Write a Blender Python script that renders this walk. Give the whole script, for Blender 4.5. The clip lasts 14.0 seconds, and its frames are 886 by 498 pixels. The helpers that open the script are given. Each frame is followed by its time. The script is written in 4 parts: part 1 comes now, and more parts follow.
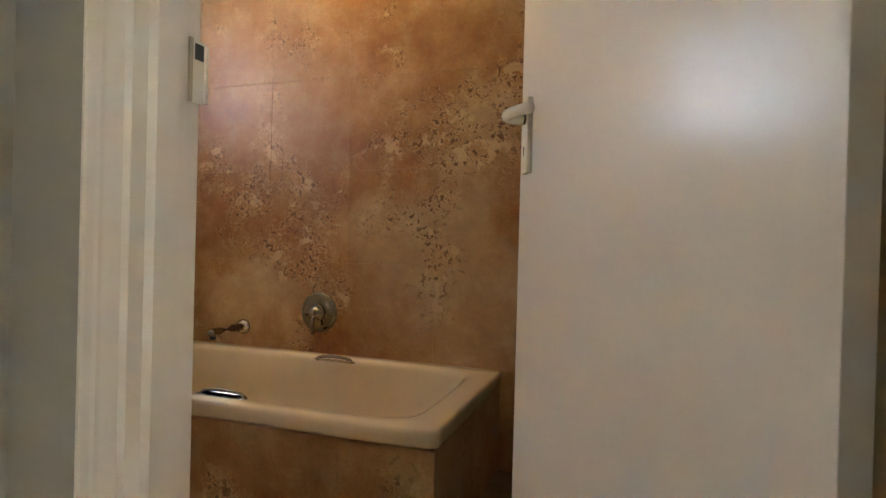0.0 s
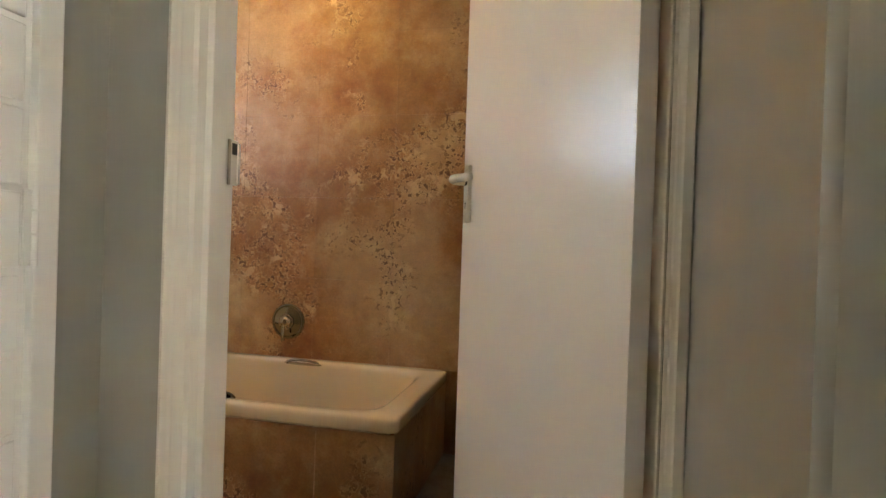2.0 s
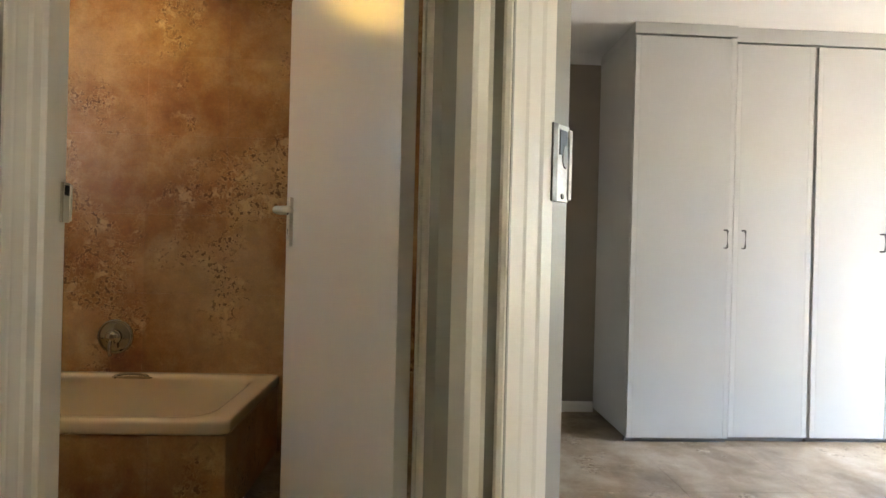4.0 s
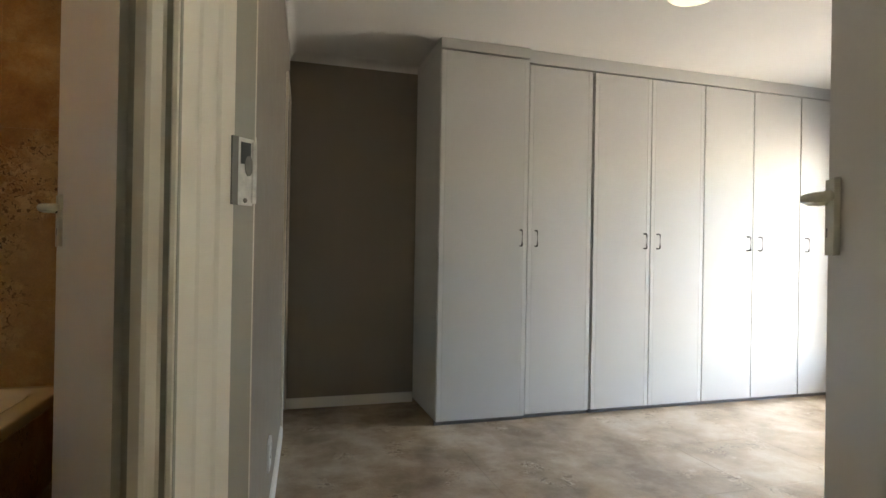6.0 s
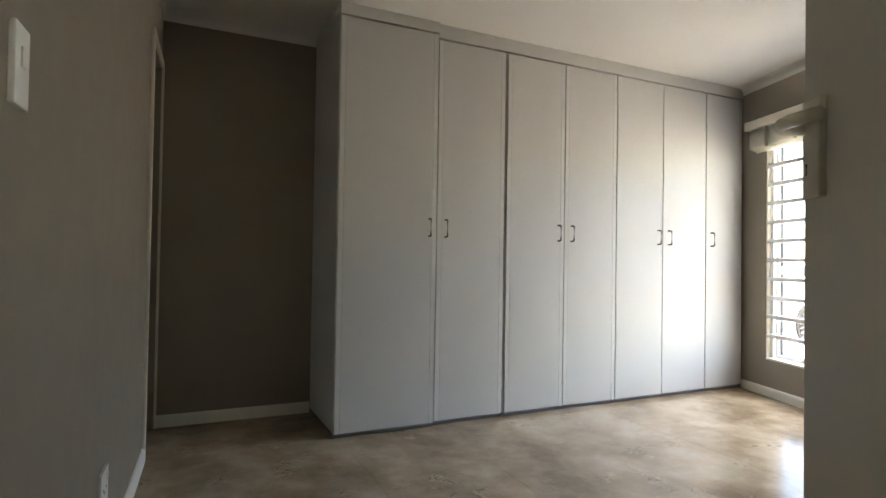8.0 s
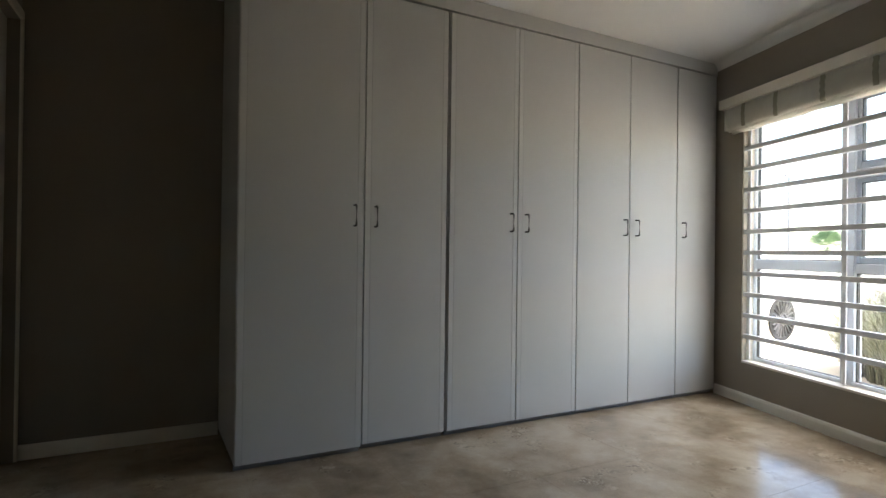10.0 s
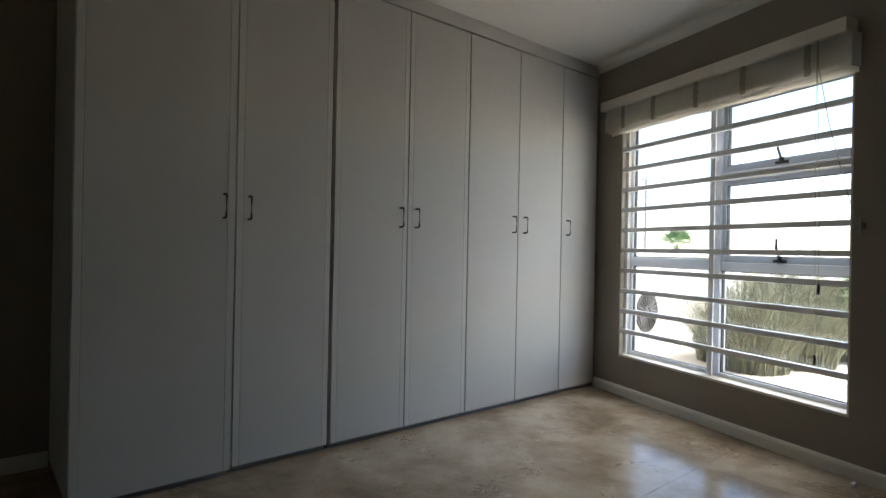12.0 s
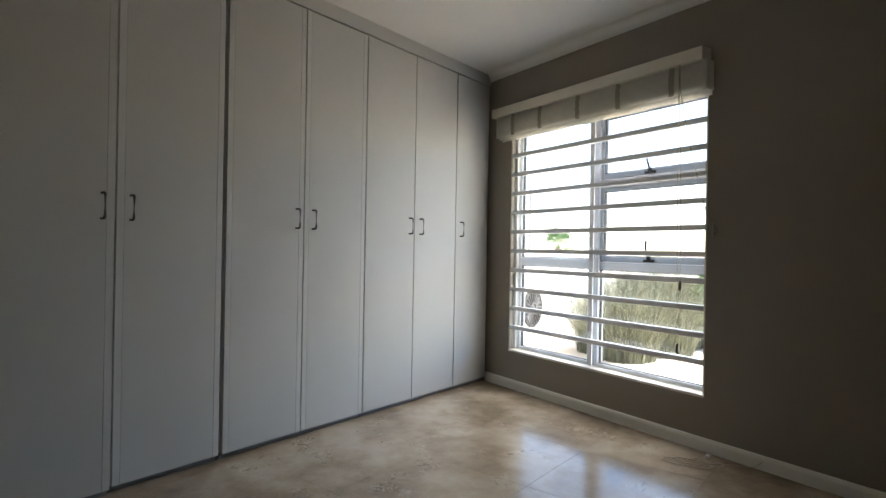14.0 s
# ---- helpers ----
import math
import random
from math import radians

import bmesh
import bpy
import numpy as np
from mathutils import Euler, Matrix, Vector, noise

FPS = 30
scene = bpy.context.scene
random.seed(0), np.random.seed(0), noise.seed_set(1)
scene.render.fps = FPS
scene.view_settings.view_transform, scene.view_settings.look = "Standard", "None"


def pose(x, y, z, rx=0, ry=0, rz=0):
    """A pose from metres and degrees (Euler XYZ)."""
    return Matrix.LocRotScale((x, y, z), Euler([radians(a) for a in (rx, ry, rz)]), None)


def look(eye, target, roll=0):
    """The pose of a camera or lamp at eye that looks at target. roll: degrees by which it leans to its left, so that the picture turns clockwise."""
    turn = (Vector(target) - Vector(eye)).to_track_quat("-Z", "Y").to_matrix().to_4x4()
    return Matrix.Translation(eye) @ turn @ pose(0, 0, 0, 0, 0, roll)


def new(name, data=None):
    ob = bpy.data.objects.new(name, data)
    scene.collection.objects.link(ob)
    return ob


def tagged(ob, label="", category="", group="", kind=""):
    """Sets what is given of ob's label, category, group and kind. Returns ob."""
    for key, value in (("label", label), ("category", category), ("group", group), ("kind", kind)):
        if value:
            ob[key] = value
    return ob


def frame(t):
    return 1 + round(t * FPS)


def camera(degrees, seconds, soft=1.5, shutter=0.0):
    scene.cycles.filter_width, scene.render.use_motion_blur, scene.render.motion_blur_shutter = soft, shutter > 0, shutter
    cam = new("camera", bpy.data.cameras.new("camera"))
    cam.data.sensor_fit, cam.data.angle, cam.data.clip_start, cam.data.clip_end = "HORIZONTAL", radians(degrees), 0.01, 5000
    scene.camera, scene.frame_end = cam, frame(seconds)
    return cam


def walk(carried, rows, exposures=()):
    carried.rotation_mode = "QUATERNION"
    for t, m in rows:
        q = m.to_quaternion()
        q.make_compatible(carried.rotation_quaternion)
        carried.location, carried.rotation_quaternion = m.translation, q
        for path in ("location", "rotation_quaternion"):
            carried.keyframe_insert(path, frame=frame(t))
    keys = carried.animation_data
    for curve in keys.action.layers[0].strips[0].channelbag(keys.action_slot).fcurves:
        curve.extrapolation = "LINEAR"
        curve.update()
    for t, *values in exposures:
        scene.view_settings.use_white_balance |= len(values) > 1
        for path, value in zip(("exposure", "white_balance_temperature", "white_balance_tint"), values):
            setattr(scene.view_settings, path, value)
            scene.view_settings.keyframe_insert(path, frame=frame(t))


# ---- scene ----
cam = camera(76.8, 14.0)
PATH = [
    (0, (-2.591, -2.463, 0.922), (-3.223, -0.565, 0.908), 1.5),
    (0.5, (-2.546, -2.545, 0.951), (-3.162, -0.642, 0.935), 1.7),
    (1, (-2.535, -2.628, 0.966), (-3.128, -0.718, 0.949), 1.5),
    (1.5, (-2.53, -2.755, 0.99), (-3.074, -0.83, 0.975), 1.8),
    (2, (-2.504, -2.877, 1.026), (-2.951, -0.928, 1.011), 1.9),
    (4.5, (-2.286, -3.292, 1.11), (-2.059, -1.305, 1.109), 1.3),
    (5, (-2.212, -3.344, 1.11), (-1.856, -1.376, 1.113), 1.2),
    (5.5, (-2.159, -3.374, 1.113), (-1.685, -1.431, 1.117), 1.1),
    (6, (-2.104, -3.399, 1.109), (-1.526, -1.484, 1.115), 1.0),
    (6.5, (-2.063, -3.392, 1.099), (-1.408, -1.502, 1.108), 1.0),
    (7, (-2.017, -3.338, 1.083), (-1.303, -1.47, 1.095), 1.0),
    (7.5, (-1.957, -3.217, 1.067), (-1.181, -1.374, 1.082), 1.0),
    (8, (-1.923, -3.091, 1.014), (-1.062, -1.286, 1.05), 0.9),
    (10.5, (-1.445, -2.626, 1.024), (-0.458, -0.887, 1.028), 0.9),
    (11, (-1.442, -2.537, 1.002), (-0.363, -0.853, 1.015), 1.1),
    (11.5, (-1.425, -2.52, 1.018), (-0.228, -0.917, 1.022), 1.0),
    (12, (-1.411, -2.523, 1.031), (-0.116, -0.999, 1.031), 1.1),
    (12.5, (-1.409, -2.54, 1.036), (-0.04, -1.082, 1.036), 1.0),
    (13, (-1.426, -2.546, 1.038), (0.012, -1.157, 1.039), 1.0),
    (13.5, (-1.446, -2.546, 1.046), (0.058, -1.227, 1.046), 0.9),
    (14, (-1.468, -2.526, 1.047), (0.097, -1.28, 1.049), 1.0),
]
walk(cam, [(t, look(eye, target, roll)) for t, eye, target, roll in PATH],
     exposures=[(0, 5.55, 6250, 16), (1.0, 5.62, 6250, 16), (2.2, 5.8, 6200, 15), (4.5, 4.75, 6700, 12), (6, 4.1, 6850, 11), (6.5, 4.0, 6900, 11), (8, 3.6, 6850, 11),
                (10.5, 2.45, 6600, 10), (11, 2.38, 6550, 10), (12, 2.02, 6500, 10), (12.5, 2.22, 6500, 10), (13, 2.47, 6550, 10),
                (13.5, 2.55, 6550, 10), (14, 2.48, 6550, 10)])


# ---------------------------------------------------------------- world and lights
SUN_ELEV, SUN_ROT = radians(62), radians(165)
world = bpy.data.worlds.new("sky")
scene.world = world
world.use_nodes = True
wn = world.node_tree.nodes
sky = wn.new("ShaderNodeTexSky")
sky.sky_type = "NISHITA"
sky.sun_disc = False
sky.sun_elevation, sky.sun_rotation = SUN_ELEV, SUN_ROT
sky.dust_density = 0.3
world.node_tree.links.new(sky.outputs[0], wn["Background"].inputs[0])
wn["Background"].inputs[1].default_value = 0.15

sun_data = bpy.data.lights.new("sun", "SUN")
sun_data.energy, sun_data.angle, sun_data.color = 5.0, radians(0.5), (1.0, 0.95, 0.87)
sun = new("sun", sun_data)
sun_dir = Vector((math.sin(SUN_ROT) * math.cos(SUN_ELEV), math.cos(SUN_ROT) * math.cos(SUN_ELEV), math.sin(SUN_ELEV)))
sun.matrix_world = look(sun_dir * 20, (0, 0, 0))


# the skewed window wall: origin at the wardrobe corner, s along the wall, o outwards
WO = Vector((2.289, 0.0, 0.0))
WS = Vector((-0.2968, -0.95494, 0.0))
WN = Vector((0.95494, -0.2968, 0.0))


def wp(s, o, z):
    return WO + WS * s + WN * o + Vector((0, 0, z))


WM = Matrix(((WS.x, WN.x, 0, WO.x), (WS.y, WN.y, 0, WO.y), (0, 0, 1, 0), (0, 0, 0, 1)))
# the diagonal doorway wall: d along the wall, n into the bedroom
DJ = Vector((-2.237, -2.526, 0.0))
DM = Matrix.Translation(DJ) @ Matrix.Rotation(radians(-45), 4, "Z")
# the slightly skewed wall between passage and bedroom: x along the wall away from the doorway, y towards the passage
SM = Matrix.Translation((-2.165, -2.05, 0.0)) @ Matrix.Rotation(radians(86.9), 4, "Z")

# stands in for the part of the sky that the window's opening gathers
lamp_data = bpy.data.lights.new("window_skylight", "AREA")
lamp_data.shape, lamp_data.size, lamp_data.size_y, lamp_data.energy, lamp_data.color = "RECTANGLE", 1.45, 1.30, 4.3, (0.93, 0.97, 1.0)
lamp_data.spread = radians(96)
window_skylight = new("window_skylight", lamp_data)
window_skylight.matrix_world = look(wp(1.05, 0.45, 1.50), wp(1.15, -0.35, 0.10))


# ---------------------------------------------------------------- materials
def nodes_of(name):
    m = bpy.data.materials.new(name)
    m.use_nodes = True
    t = m.node_tree
    return m, t, t.nodes["Principled BSDF"]


def tex(t, kind, scale=5.0, detail=4.0, rough=0.6, coords=None, **kw):
    n = t.nodes.new("ShaderNodeTex" + kind)
    n.inputs["Scale"].default_value = scale
    if kind == "Noise":
        n.inputs["Detail"].default_value = detail
        n.inputs["Roughness"].default_value = rough
    if coords is not None:
        t.links.new(coords, n.inputs["Vector"])
    return n


def ramp(t, fac, stops):
    r = t.nodes.new("ShaderNodeValToRGB")
    el = r.color_ramp.elements
    while len(el) < len(stops):
        el.new(0.5)
    for e, (p, c) in zip(el, stops):
        e.position, e.color = p, (*c, 1)
    t.links.new(fac, r.inputs[0])
    return r


def mix(t, fac, a, b, mode="MIX"):
    n = t.nodes.new("ShaderNodeMix")
    n.data_type, n.blend_type = "RGBA", mode
    for sock, v in ((n.inputs[0], fac), (n.inputs[6], a), (n.inputs[7], b)):
        if isinstance(v, (int, float)):
            sock.default_value = v
        elif isinstance(v, tuple):
            sock.default_value = (*v, 1)
        else:
            t.links.new(v, sock)
    return n.outputs[2]


def bump(t, p, height, strength, dist):
    b = t.nodes.new("ShaderNodeBump")
    b.inputs["Strength"].default_value, b.inputs["Distance"].default_value = strength, dist
    t.links.new(height, b.inputs["Height"])
    t.links.new(b.outputs[0], p.inputs["Normal"])


def place(t, offset=False):
    """World-like coordinates; with offset each object gets its own patch of the texture."""
    g = t.nodes.new("ShaderNodeNewGeometry")
    if not offset:
        return g.outputs["Position"]
    info = t.nodes.new("ShaderNodeObjectInfo")
    sc = t.nodes.new("ShaderNodeVectorMath")
    sc.operation = "MULTIPLY_ADD"
    comb = t.nodes.new("ShaderNodeCombineXYZ")
    mul = t.nodes.new("ShaderNodeMath")
    mul.operation = "MULTIPLY"
    mul.inputs[1].default_value = 37.0
    t.links.new(info.outputs["Random"], mul.inputs[0])
    for i in range(3):
        t.links.new(mul.outputs[0], comb.inputs[i])
    sc.inputs[1].default_value = (1, 1, 1)
    t.links.new(g.outputs["Position"], sc.inputs[0])
    t.links.new(comb.outputs[0], sc.inputs[2])
    return sc.outputs[0]


def paint(name, colour, rough=0.5, vary=0.06, grain=0.15, coarse=1.3, fine=180.0, spec=0.5):
    m, t, p = nodes_of(name)
    c = place(t)
    n1 = tex(t, "Noise", coarse, 5, 0.6, c)
    lo = tuple(v * (1 - vary) for v in colour)
    hi = tuple(min(1, v * (1 + vary)) for v in colour)
    r = ramp(t, n1.outputs[0], [(0.3, lo), (0.7, hi)])
    t.links.new(r.outputs[0], p.inputs["Base Color"])
    n2 = tex(t, "Noise", fine, 3, 0.6, c)
    n3 = tex(t, "Noise", 9.0, 3, 0.6, c)
    rr = ramp(t, n3.outputs[0], [(0.3, (rough * 0.94,) * 3), (0.7, (min(1, rough * 1.06),) * 3)])
    t.links.new(rr.outputs[0], p.inputs["Roughness"])
    p.inputs["Specular IOR Level"].default_value = spec
    bump(t, p, n2.outputs[0], grain, 0.002)
    return m


def metal(name, colour, rough):
    m, t, p = nodes_of(name)
    p.inputs["Base Color"].default_value = (*colour, 1)
    p.inputs["Metallic"].default_value = 1.0
    n = tex(t, "Noise", 60.0, 3, 0.6, place(t))
    rr = ramp(t, n.outputs[0], [(0.3, (rough * 0.7,) * 3), (0.7, (rough * 1.4,) * 3)])
    t.links.new(rr.outputs[0], p.inputs["Roughness"])
    return m


def plain(name, colour, rough=0.5, emit=0.0):
    m, t, p = nodes_of(name)
    p.inputs["Base Color"].default_value = (*colour, 1)
    p.inputs["Roughness"].default_value = rough
    if emit:
        p.inputs["Emission Color"].default_value = (*colour, 1)
        p.inputs["Emission Strength"].default_value = emit
    return m


def travertine(name, dark, mid, light, pits, rough, scale=1.0, tones=((0.90, 0.885, 0.87), (1.05, 1.045, 1.04)), offset=False, cloud=0.45, drift=(0.50, 0.60), size=34.0):
    """Filled travertine: broad clouds, and clusters of small open pits with pale filled rims."""
    m, t, p = nodes_of(name)
    c = place(t, offset)
    n0 = tex(t, "Noise", 7.0 * scale, 4, 0.6, c)
    warp = t.nodes.new("ShaderNodeVectorMath")
    warp.operation = "MULTIPLY_ADD"
    warp.inputs[1].default_value = (0.05, 0.05, 0.05)
    t.links.new(n0.outputs["Color"], warp.inputs[0])
    t.links.new(c, warp.inputs[2])
    cw = warp.outputs[0]
    n1 = tex(t, "Noise", 1.7 * scale, 7, 0.55, cw)
    n2 = tex(t, "Noise", 9.0 * scale, 8, 0.66, cw)
    col = ramp(t, n1.outputs[0], [(0.37, dark), (0.50, mid), (0.62, light)])
    col2 = ramp(t, n2.outputs[0], [(0.30, dark), (0.50, mid), (0.70, light)])
    base = mix(t, cloud, col.outputs[0], col2.outputs[0])
    grain = tex(t, "Noise", 130.0 * scale, 3, 0.6, c)
    gr = ramp(t, grain.outputs[0], [(0.3, (0.88, 0.88, 0.88)), (0.7, (1.08, 1.08, 1.08))])
    base = mix(t, 1.0, base, gr.outputs[0], "MULTIPLY")
    # pits gather in irregular drifts
    n3 = tex(t, "Noise", 2.6 * scale, 6, 0.66, cw)
    where = ramp(t, n3.outputs[0], [(drift[0], (0, 0, 0)), (drift[1], (1, 1, 1))])
    n4 = tex(t, "Noise", size * scale, 4, 0.62, cw)
    hole = ramp(t, n4.outputs[0], [(0.545, (0, 0, 0)), (0.575, (1, 1, 1))])
    fac = mix(t, 1.0, where.outputs[0], hole.outputs[0], "MULTIPLY")
    rim = ramp(t, n4.outputs[0], [(0.475, (0, 0, 0)), (0.52, (1, 1, 1)), (0.545, (0, 0, 0))])
    fac2 = mix(t, 1.0, where.outputs[0], rim.outputs[0], "MULTIPLY")
    col3 = mix(t, mix(t, pits * 0.9, (0, 0, 0), fac2), base, tuple(min(1, v * 1.25) for v in light))
    col4 = mix(t, mix(t, pits, (0, 0, 0), fac), col3, tuple(v * 0.42 for v in dark))
    # a few large pale fillings
    n5 = tex(t, "Noise", 15.0 * scale, 2, 0.5, cw)
    fill = ramp(t, n5.outputs[0], [(0.605, (0, 0, 0)), (0.625, (1, 1, 1))])
    fac3 = mix(t, 1.0, where.outputs[0], fill.outputs[0], "MULTIPLY")
    col5 = mix(t, mix(t, pits * 0.8, (0, 0, 0), fac3), col4, tuple(min(1, v * 1.2) for v in light))
    info = t.nodes.new("ShaderNodeObjectInfo")
    tone = ramp(t, info.outputs["Random"], [(0.0, tones[0]), (1.0, tones[1])])
    out = mix(t, 1.0, col5, tone.outputs[0], "MULTIPLY")
    t.links.new(out, p.inputs["Base Color"])
    rr = ramp(t, n2.outputs[0], [(0.3, (rough * 0.8,) * 3), (0.7, (rough * 1.35,) * 3)])
    t.links.new(rr.outputs[0], p.inputs["Roughness"])
    bump(t, p, fac, -0.5, 0.003)
    return m


M_WALL = paint("wall_paint", (0.265, 0.23, 0.185), 0.45, 0.03, 0.10)
M_HALL = paint("hall_paint", (0.32, 0.30, 0.245), 0.42, 0.03, 0.06)
M_CEIL = paint("ceiling_paint", (0.78, 0.77, 0.74), 0.75, 0.03, 0.1)
M_TRIM = paint("trim_gloss_paint", (0.74, 0.685, 0.585), 0.36, 0.015, 0.03, 3.0)
M_SKIRT = paint("skirting_paint", (0.76, 0.73, 0.66), 0.35, 0.05, 0.1, 3.0)
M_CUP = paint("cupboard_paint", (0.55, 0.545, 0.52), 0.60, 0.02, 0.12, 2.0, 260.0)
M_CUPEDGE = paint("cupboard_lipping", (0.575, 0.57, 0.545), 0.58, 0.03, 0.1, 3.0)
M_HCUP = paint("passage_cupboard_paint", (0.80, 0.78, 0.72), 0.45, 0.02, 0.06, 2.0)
M_GAP = paint("plinth_grey", (0.22, 0.22, 0.22), 0.6, 0.1, 0.1, 6.0)
M_DOOR = paint("door_gloss_paint", (0.80, 0.765, 0.715), 0.235, 0.01, 0.01, 2.7, 150.0)
M_IVORY = paint("ivory_enamel", (0.80, 0.77, 0.66), 0.25, 0.04, 0.05, 20.0)
M_PLASTIC = paint("white_plastic", (0.80, 0.80, 0.78), 0.35, 0.03, 0.05, 20.0)
M_BLACK = plain("black_plastic", (0.02, 0.02, 0.02), 0.4)
M_STRIKE = paint("painted_strike_metal", (0.62, 0.60, 0.55), 0.3, 0.25, 0.3, 40.0)
M_BARE_SHADE = metal("worn_dark_metal_and_gap_shade", (0.20, 0.18, 0.16), 0.45)
M_CHROME = metal("chrome", (0.34, 0.30, 0.25), 0.12)
M_NICKEL = metal("brushed_nickel", (0.15, 0.145, 0.14), 0.35)
M_TILE = travertine("bathroom_travertine", (0.185, 0.060, 0.019), (0.345, 0.168, 0.062), (0.53, 0.37, 0.205), 0.78, 0.45, 1.0, ((0.89, 0.88, 0.865), (1.05, 1.045, 1.04)), False, 0.42, (0.51, 0.61), 46.0)
M_FLOOR = travertine("floor_travertine", (0.215, 0.155, 0.100), (0.36, 0.28, 0.195), (0.51, 0.425, 0.32), 0.45, 0.155, 1.3, ((0.965, 0.96, 0.955), (1.03, 1.03, 1.025)), False, 0.28, (0.555, 0.63), 26.0)
M_GROUT = paint("grout", (0.34, 0.24, 0.15), 0.8, 0.1, 0.3, 8.0)
M_BATH = paint("almond_bath_enamel", (0.66, 0.535, 0.365), 0.12, 0.02, 0.02, 3.0)
M_ALU = paint("white_aluminium", (0.62, 0.655, 0.70), 0.35, 0.03, 0.05, 8.0)
# darker, bluer copy of the frame's aluminium; the sashes' shade is in this colour
M_SASH_SHADE = paint("shaded_aluminium", (0.40, 0.44, 0.50), 0.35, 0.03, 0.05, 8.0)
M_BAR = paint("burglar_bar_paint", (0.88, 0.89, 0.90), 0.35, 0.03, 0.05, 8.0)


def glass(name):
    m, t, p = nodes_of(name)
    t.nodes.remove(p)
    out = t.nodes["Material Output"]
    tr = t.nodes.new("ShaderNodeBsdfTransparent")
    gl = t.nodes.new("ShaderNodeBsdfGlossy")
    gl.inputs["Roughness"].default_value = 0.02
    lw = t.nodes.new("ShaderNodeLayerWeight")
    lw.inputs["Blend"].default_value = 0.5
    pw = t.nodes.new("ShaderNodeMath")
    pw.operation, pw.inputs[1].default_value = "POWER", 4.0
    sc = t.nodes.new("ShaderNodeMath")
    sc.operation, sc.inputs[1].default_value, sc.inputs[2].default_value = "MULTIPLY_ADD", 0.6, 0.03
    t.links.new(lw.outputs["Facing"], pw.inputs[0])
    t.links.new(pw.outputs[0], sc.inputs[0])
    mx = t.nodes.new("ShaderNodeMixShader")
    t.links.new(sc.outputs[0], mx.inputs[0])
    t.links.new(tr.outputs[0], mx.inputs[1])
    t.links.new(gl.outputs[0], mx.inputs[2])
    t.links.new(mx.outputs[0], out.inputs[0])
    return m


M_GLASS = glass("window_glass")


def frosted(name, tint):
    m, t, p = nodes_of(name)
    t.nodes.remove(p)
    tl = t.nodes.new("ShaderNodeBsdfTranslucent")
    tl.inputs[0].default_value = (*tint, 1)
    n = tex(t, "Noise", 140.0, 3, 0.6, place(t))
    b = t.nodes.new("ShaderNodeBump")
    b.inputs["Strength"].default_value, b.inputs["Distance"].default_value = 0.4, 0.002
    t.links.new(n.outputs[0], b.inputs["Height"])
    t.links.new(b.outputs[0], tl.inputs["Normal"])
    t.links.new(tl.outputs[0], t.nodes["Material Output"].inputs[0])
    return m


M_FROST = frosted("obscured_glass", (0.52, 0.535, 0.535))
M_FROST_ADDED = frosted("added_window_glass", (0.97, 0.97, 0.93))


def fabric(name, colour):
    m, t, p = nodes_of(name)
    c = place(t)
    w = tex(t, "Noise", 12.0, 5, 0.7, c)
    r = ramp(t, w.outputs[0], [(0.3, tuple(v * 0.9 for v in colour)), (0.7, colour)])
    t.links.new(r.outputs[0], p.inputs["Base Color"])
    p.inputs["Roughness"].default_value = 0.9
    tl = t.nodes.new("ShaderNodeBsdfTranslucent")
    t.links.new(r.outputs[0], tl.inputs[0])
    mx = t.nodes.new("ShaderNodeMixShader")
    mx.inputs[0].default_value = 0.68
    t.links.new(p.outputs[0], mx.inputs[1])
    t.links.new(tl.outputs[0], mx.inputs[2])
    t.links.new(mx.outputs[0], t.nodes["Material Output"].inputs[0])
    n = tex(t, "Noise", 420.0, 2, 0.5, c)
    bump(t, p, n.outputs[0], 0.25, 0.001)
    return m


M_FABRIC = fabric("woven_linen", (0.81, 0.79, 0.73))
M_TAPE = fabric("linen_tape", (0.44, 0.42, 0.34))
M_GREEN = paint("leaf_green", (0.07, 0.125, 0.035), 0.55, 0.35, 0.1, 8.0)


def stems_material(name, dark, light):
    m, t, p = nodes_of(name)
    g = t.nodes.new("ShaderNodeNewGeometry")
    r = ramp(t, g.outputs["Random Per Island"], [(0.0, dark), (0.6, tuple((a + b) / 2 for a, b in zip(dark, light))), (1.0, light)])
    n = tex(t, "Noise", 6.0, 3, 0.6, place(t))
    v = ramp(t, n.outputs[0], [(0.3, (0.7, 0.7, 0.7)), (0.7, (1.15, 1.15, 1.15))])
    t.links.new(mix(t, 1.0, r.outputs[0], v.outputs[0], "MULTIPLY"), p.inputs["Base Color"])
    p.inputs["Roughness"].default_value = 0.65
    return m


M_REED = stems_material("reed_grey_green", (0.016, 0.021, 0.010), (0.30, 0.31, 0.20))
M_PALM = paint("palm_green", (0.075, 0.14, 0.055), 0.5, 0.3, 0.1, 4.0)
M_BARK = paint("palm_bark", (0.16, 0.12, 0.08), 0.9, 0.3, 0.6, 9.0, 60.0)
M_GARDEN = paint("whitewashed_wall", (0.80, 0.79, 0.76), 0.85, 0.06, 0.5, 1.5, 60.0)
M_PAVE = paint("sandstone_paving", (0.56, 0.50, 0.41), 0.85, 0.18, 0.5, 1.2, 70.0)
M_STONE = paint("light_cast_stone", (0.065, 0.065, 0.07), 0.9, 0.15, 0.5, 7.0, 70.0)
M_CONC = paint("grey_concrete", (0.025, 0.025, 0.027), 0.9, 0.15, 0.5, 7.0, 70.0)
M_TIMBER = paint("brown_timber", (0.20, 0.12, 0.065), 0.8, 0.25, 0.5, 6.0, 90.0)
M_POLE = paint("galvanised_pole", (0.16, 0.165, 0.17), 0.5, 0.1, 0.1, 6.0)
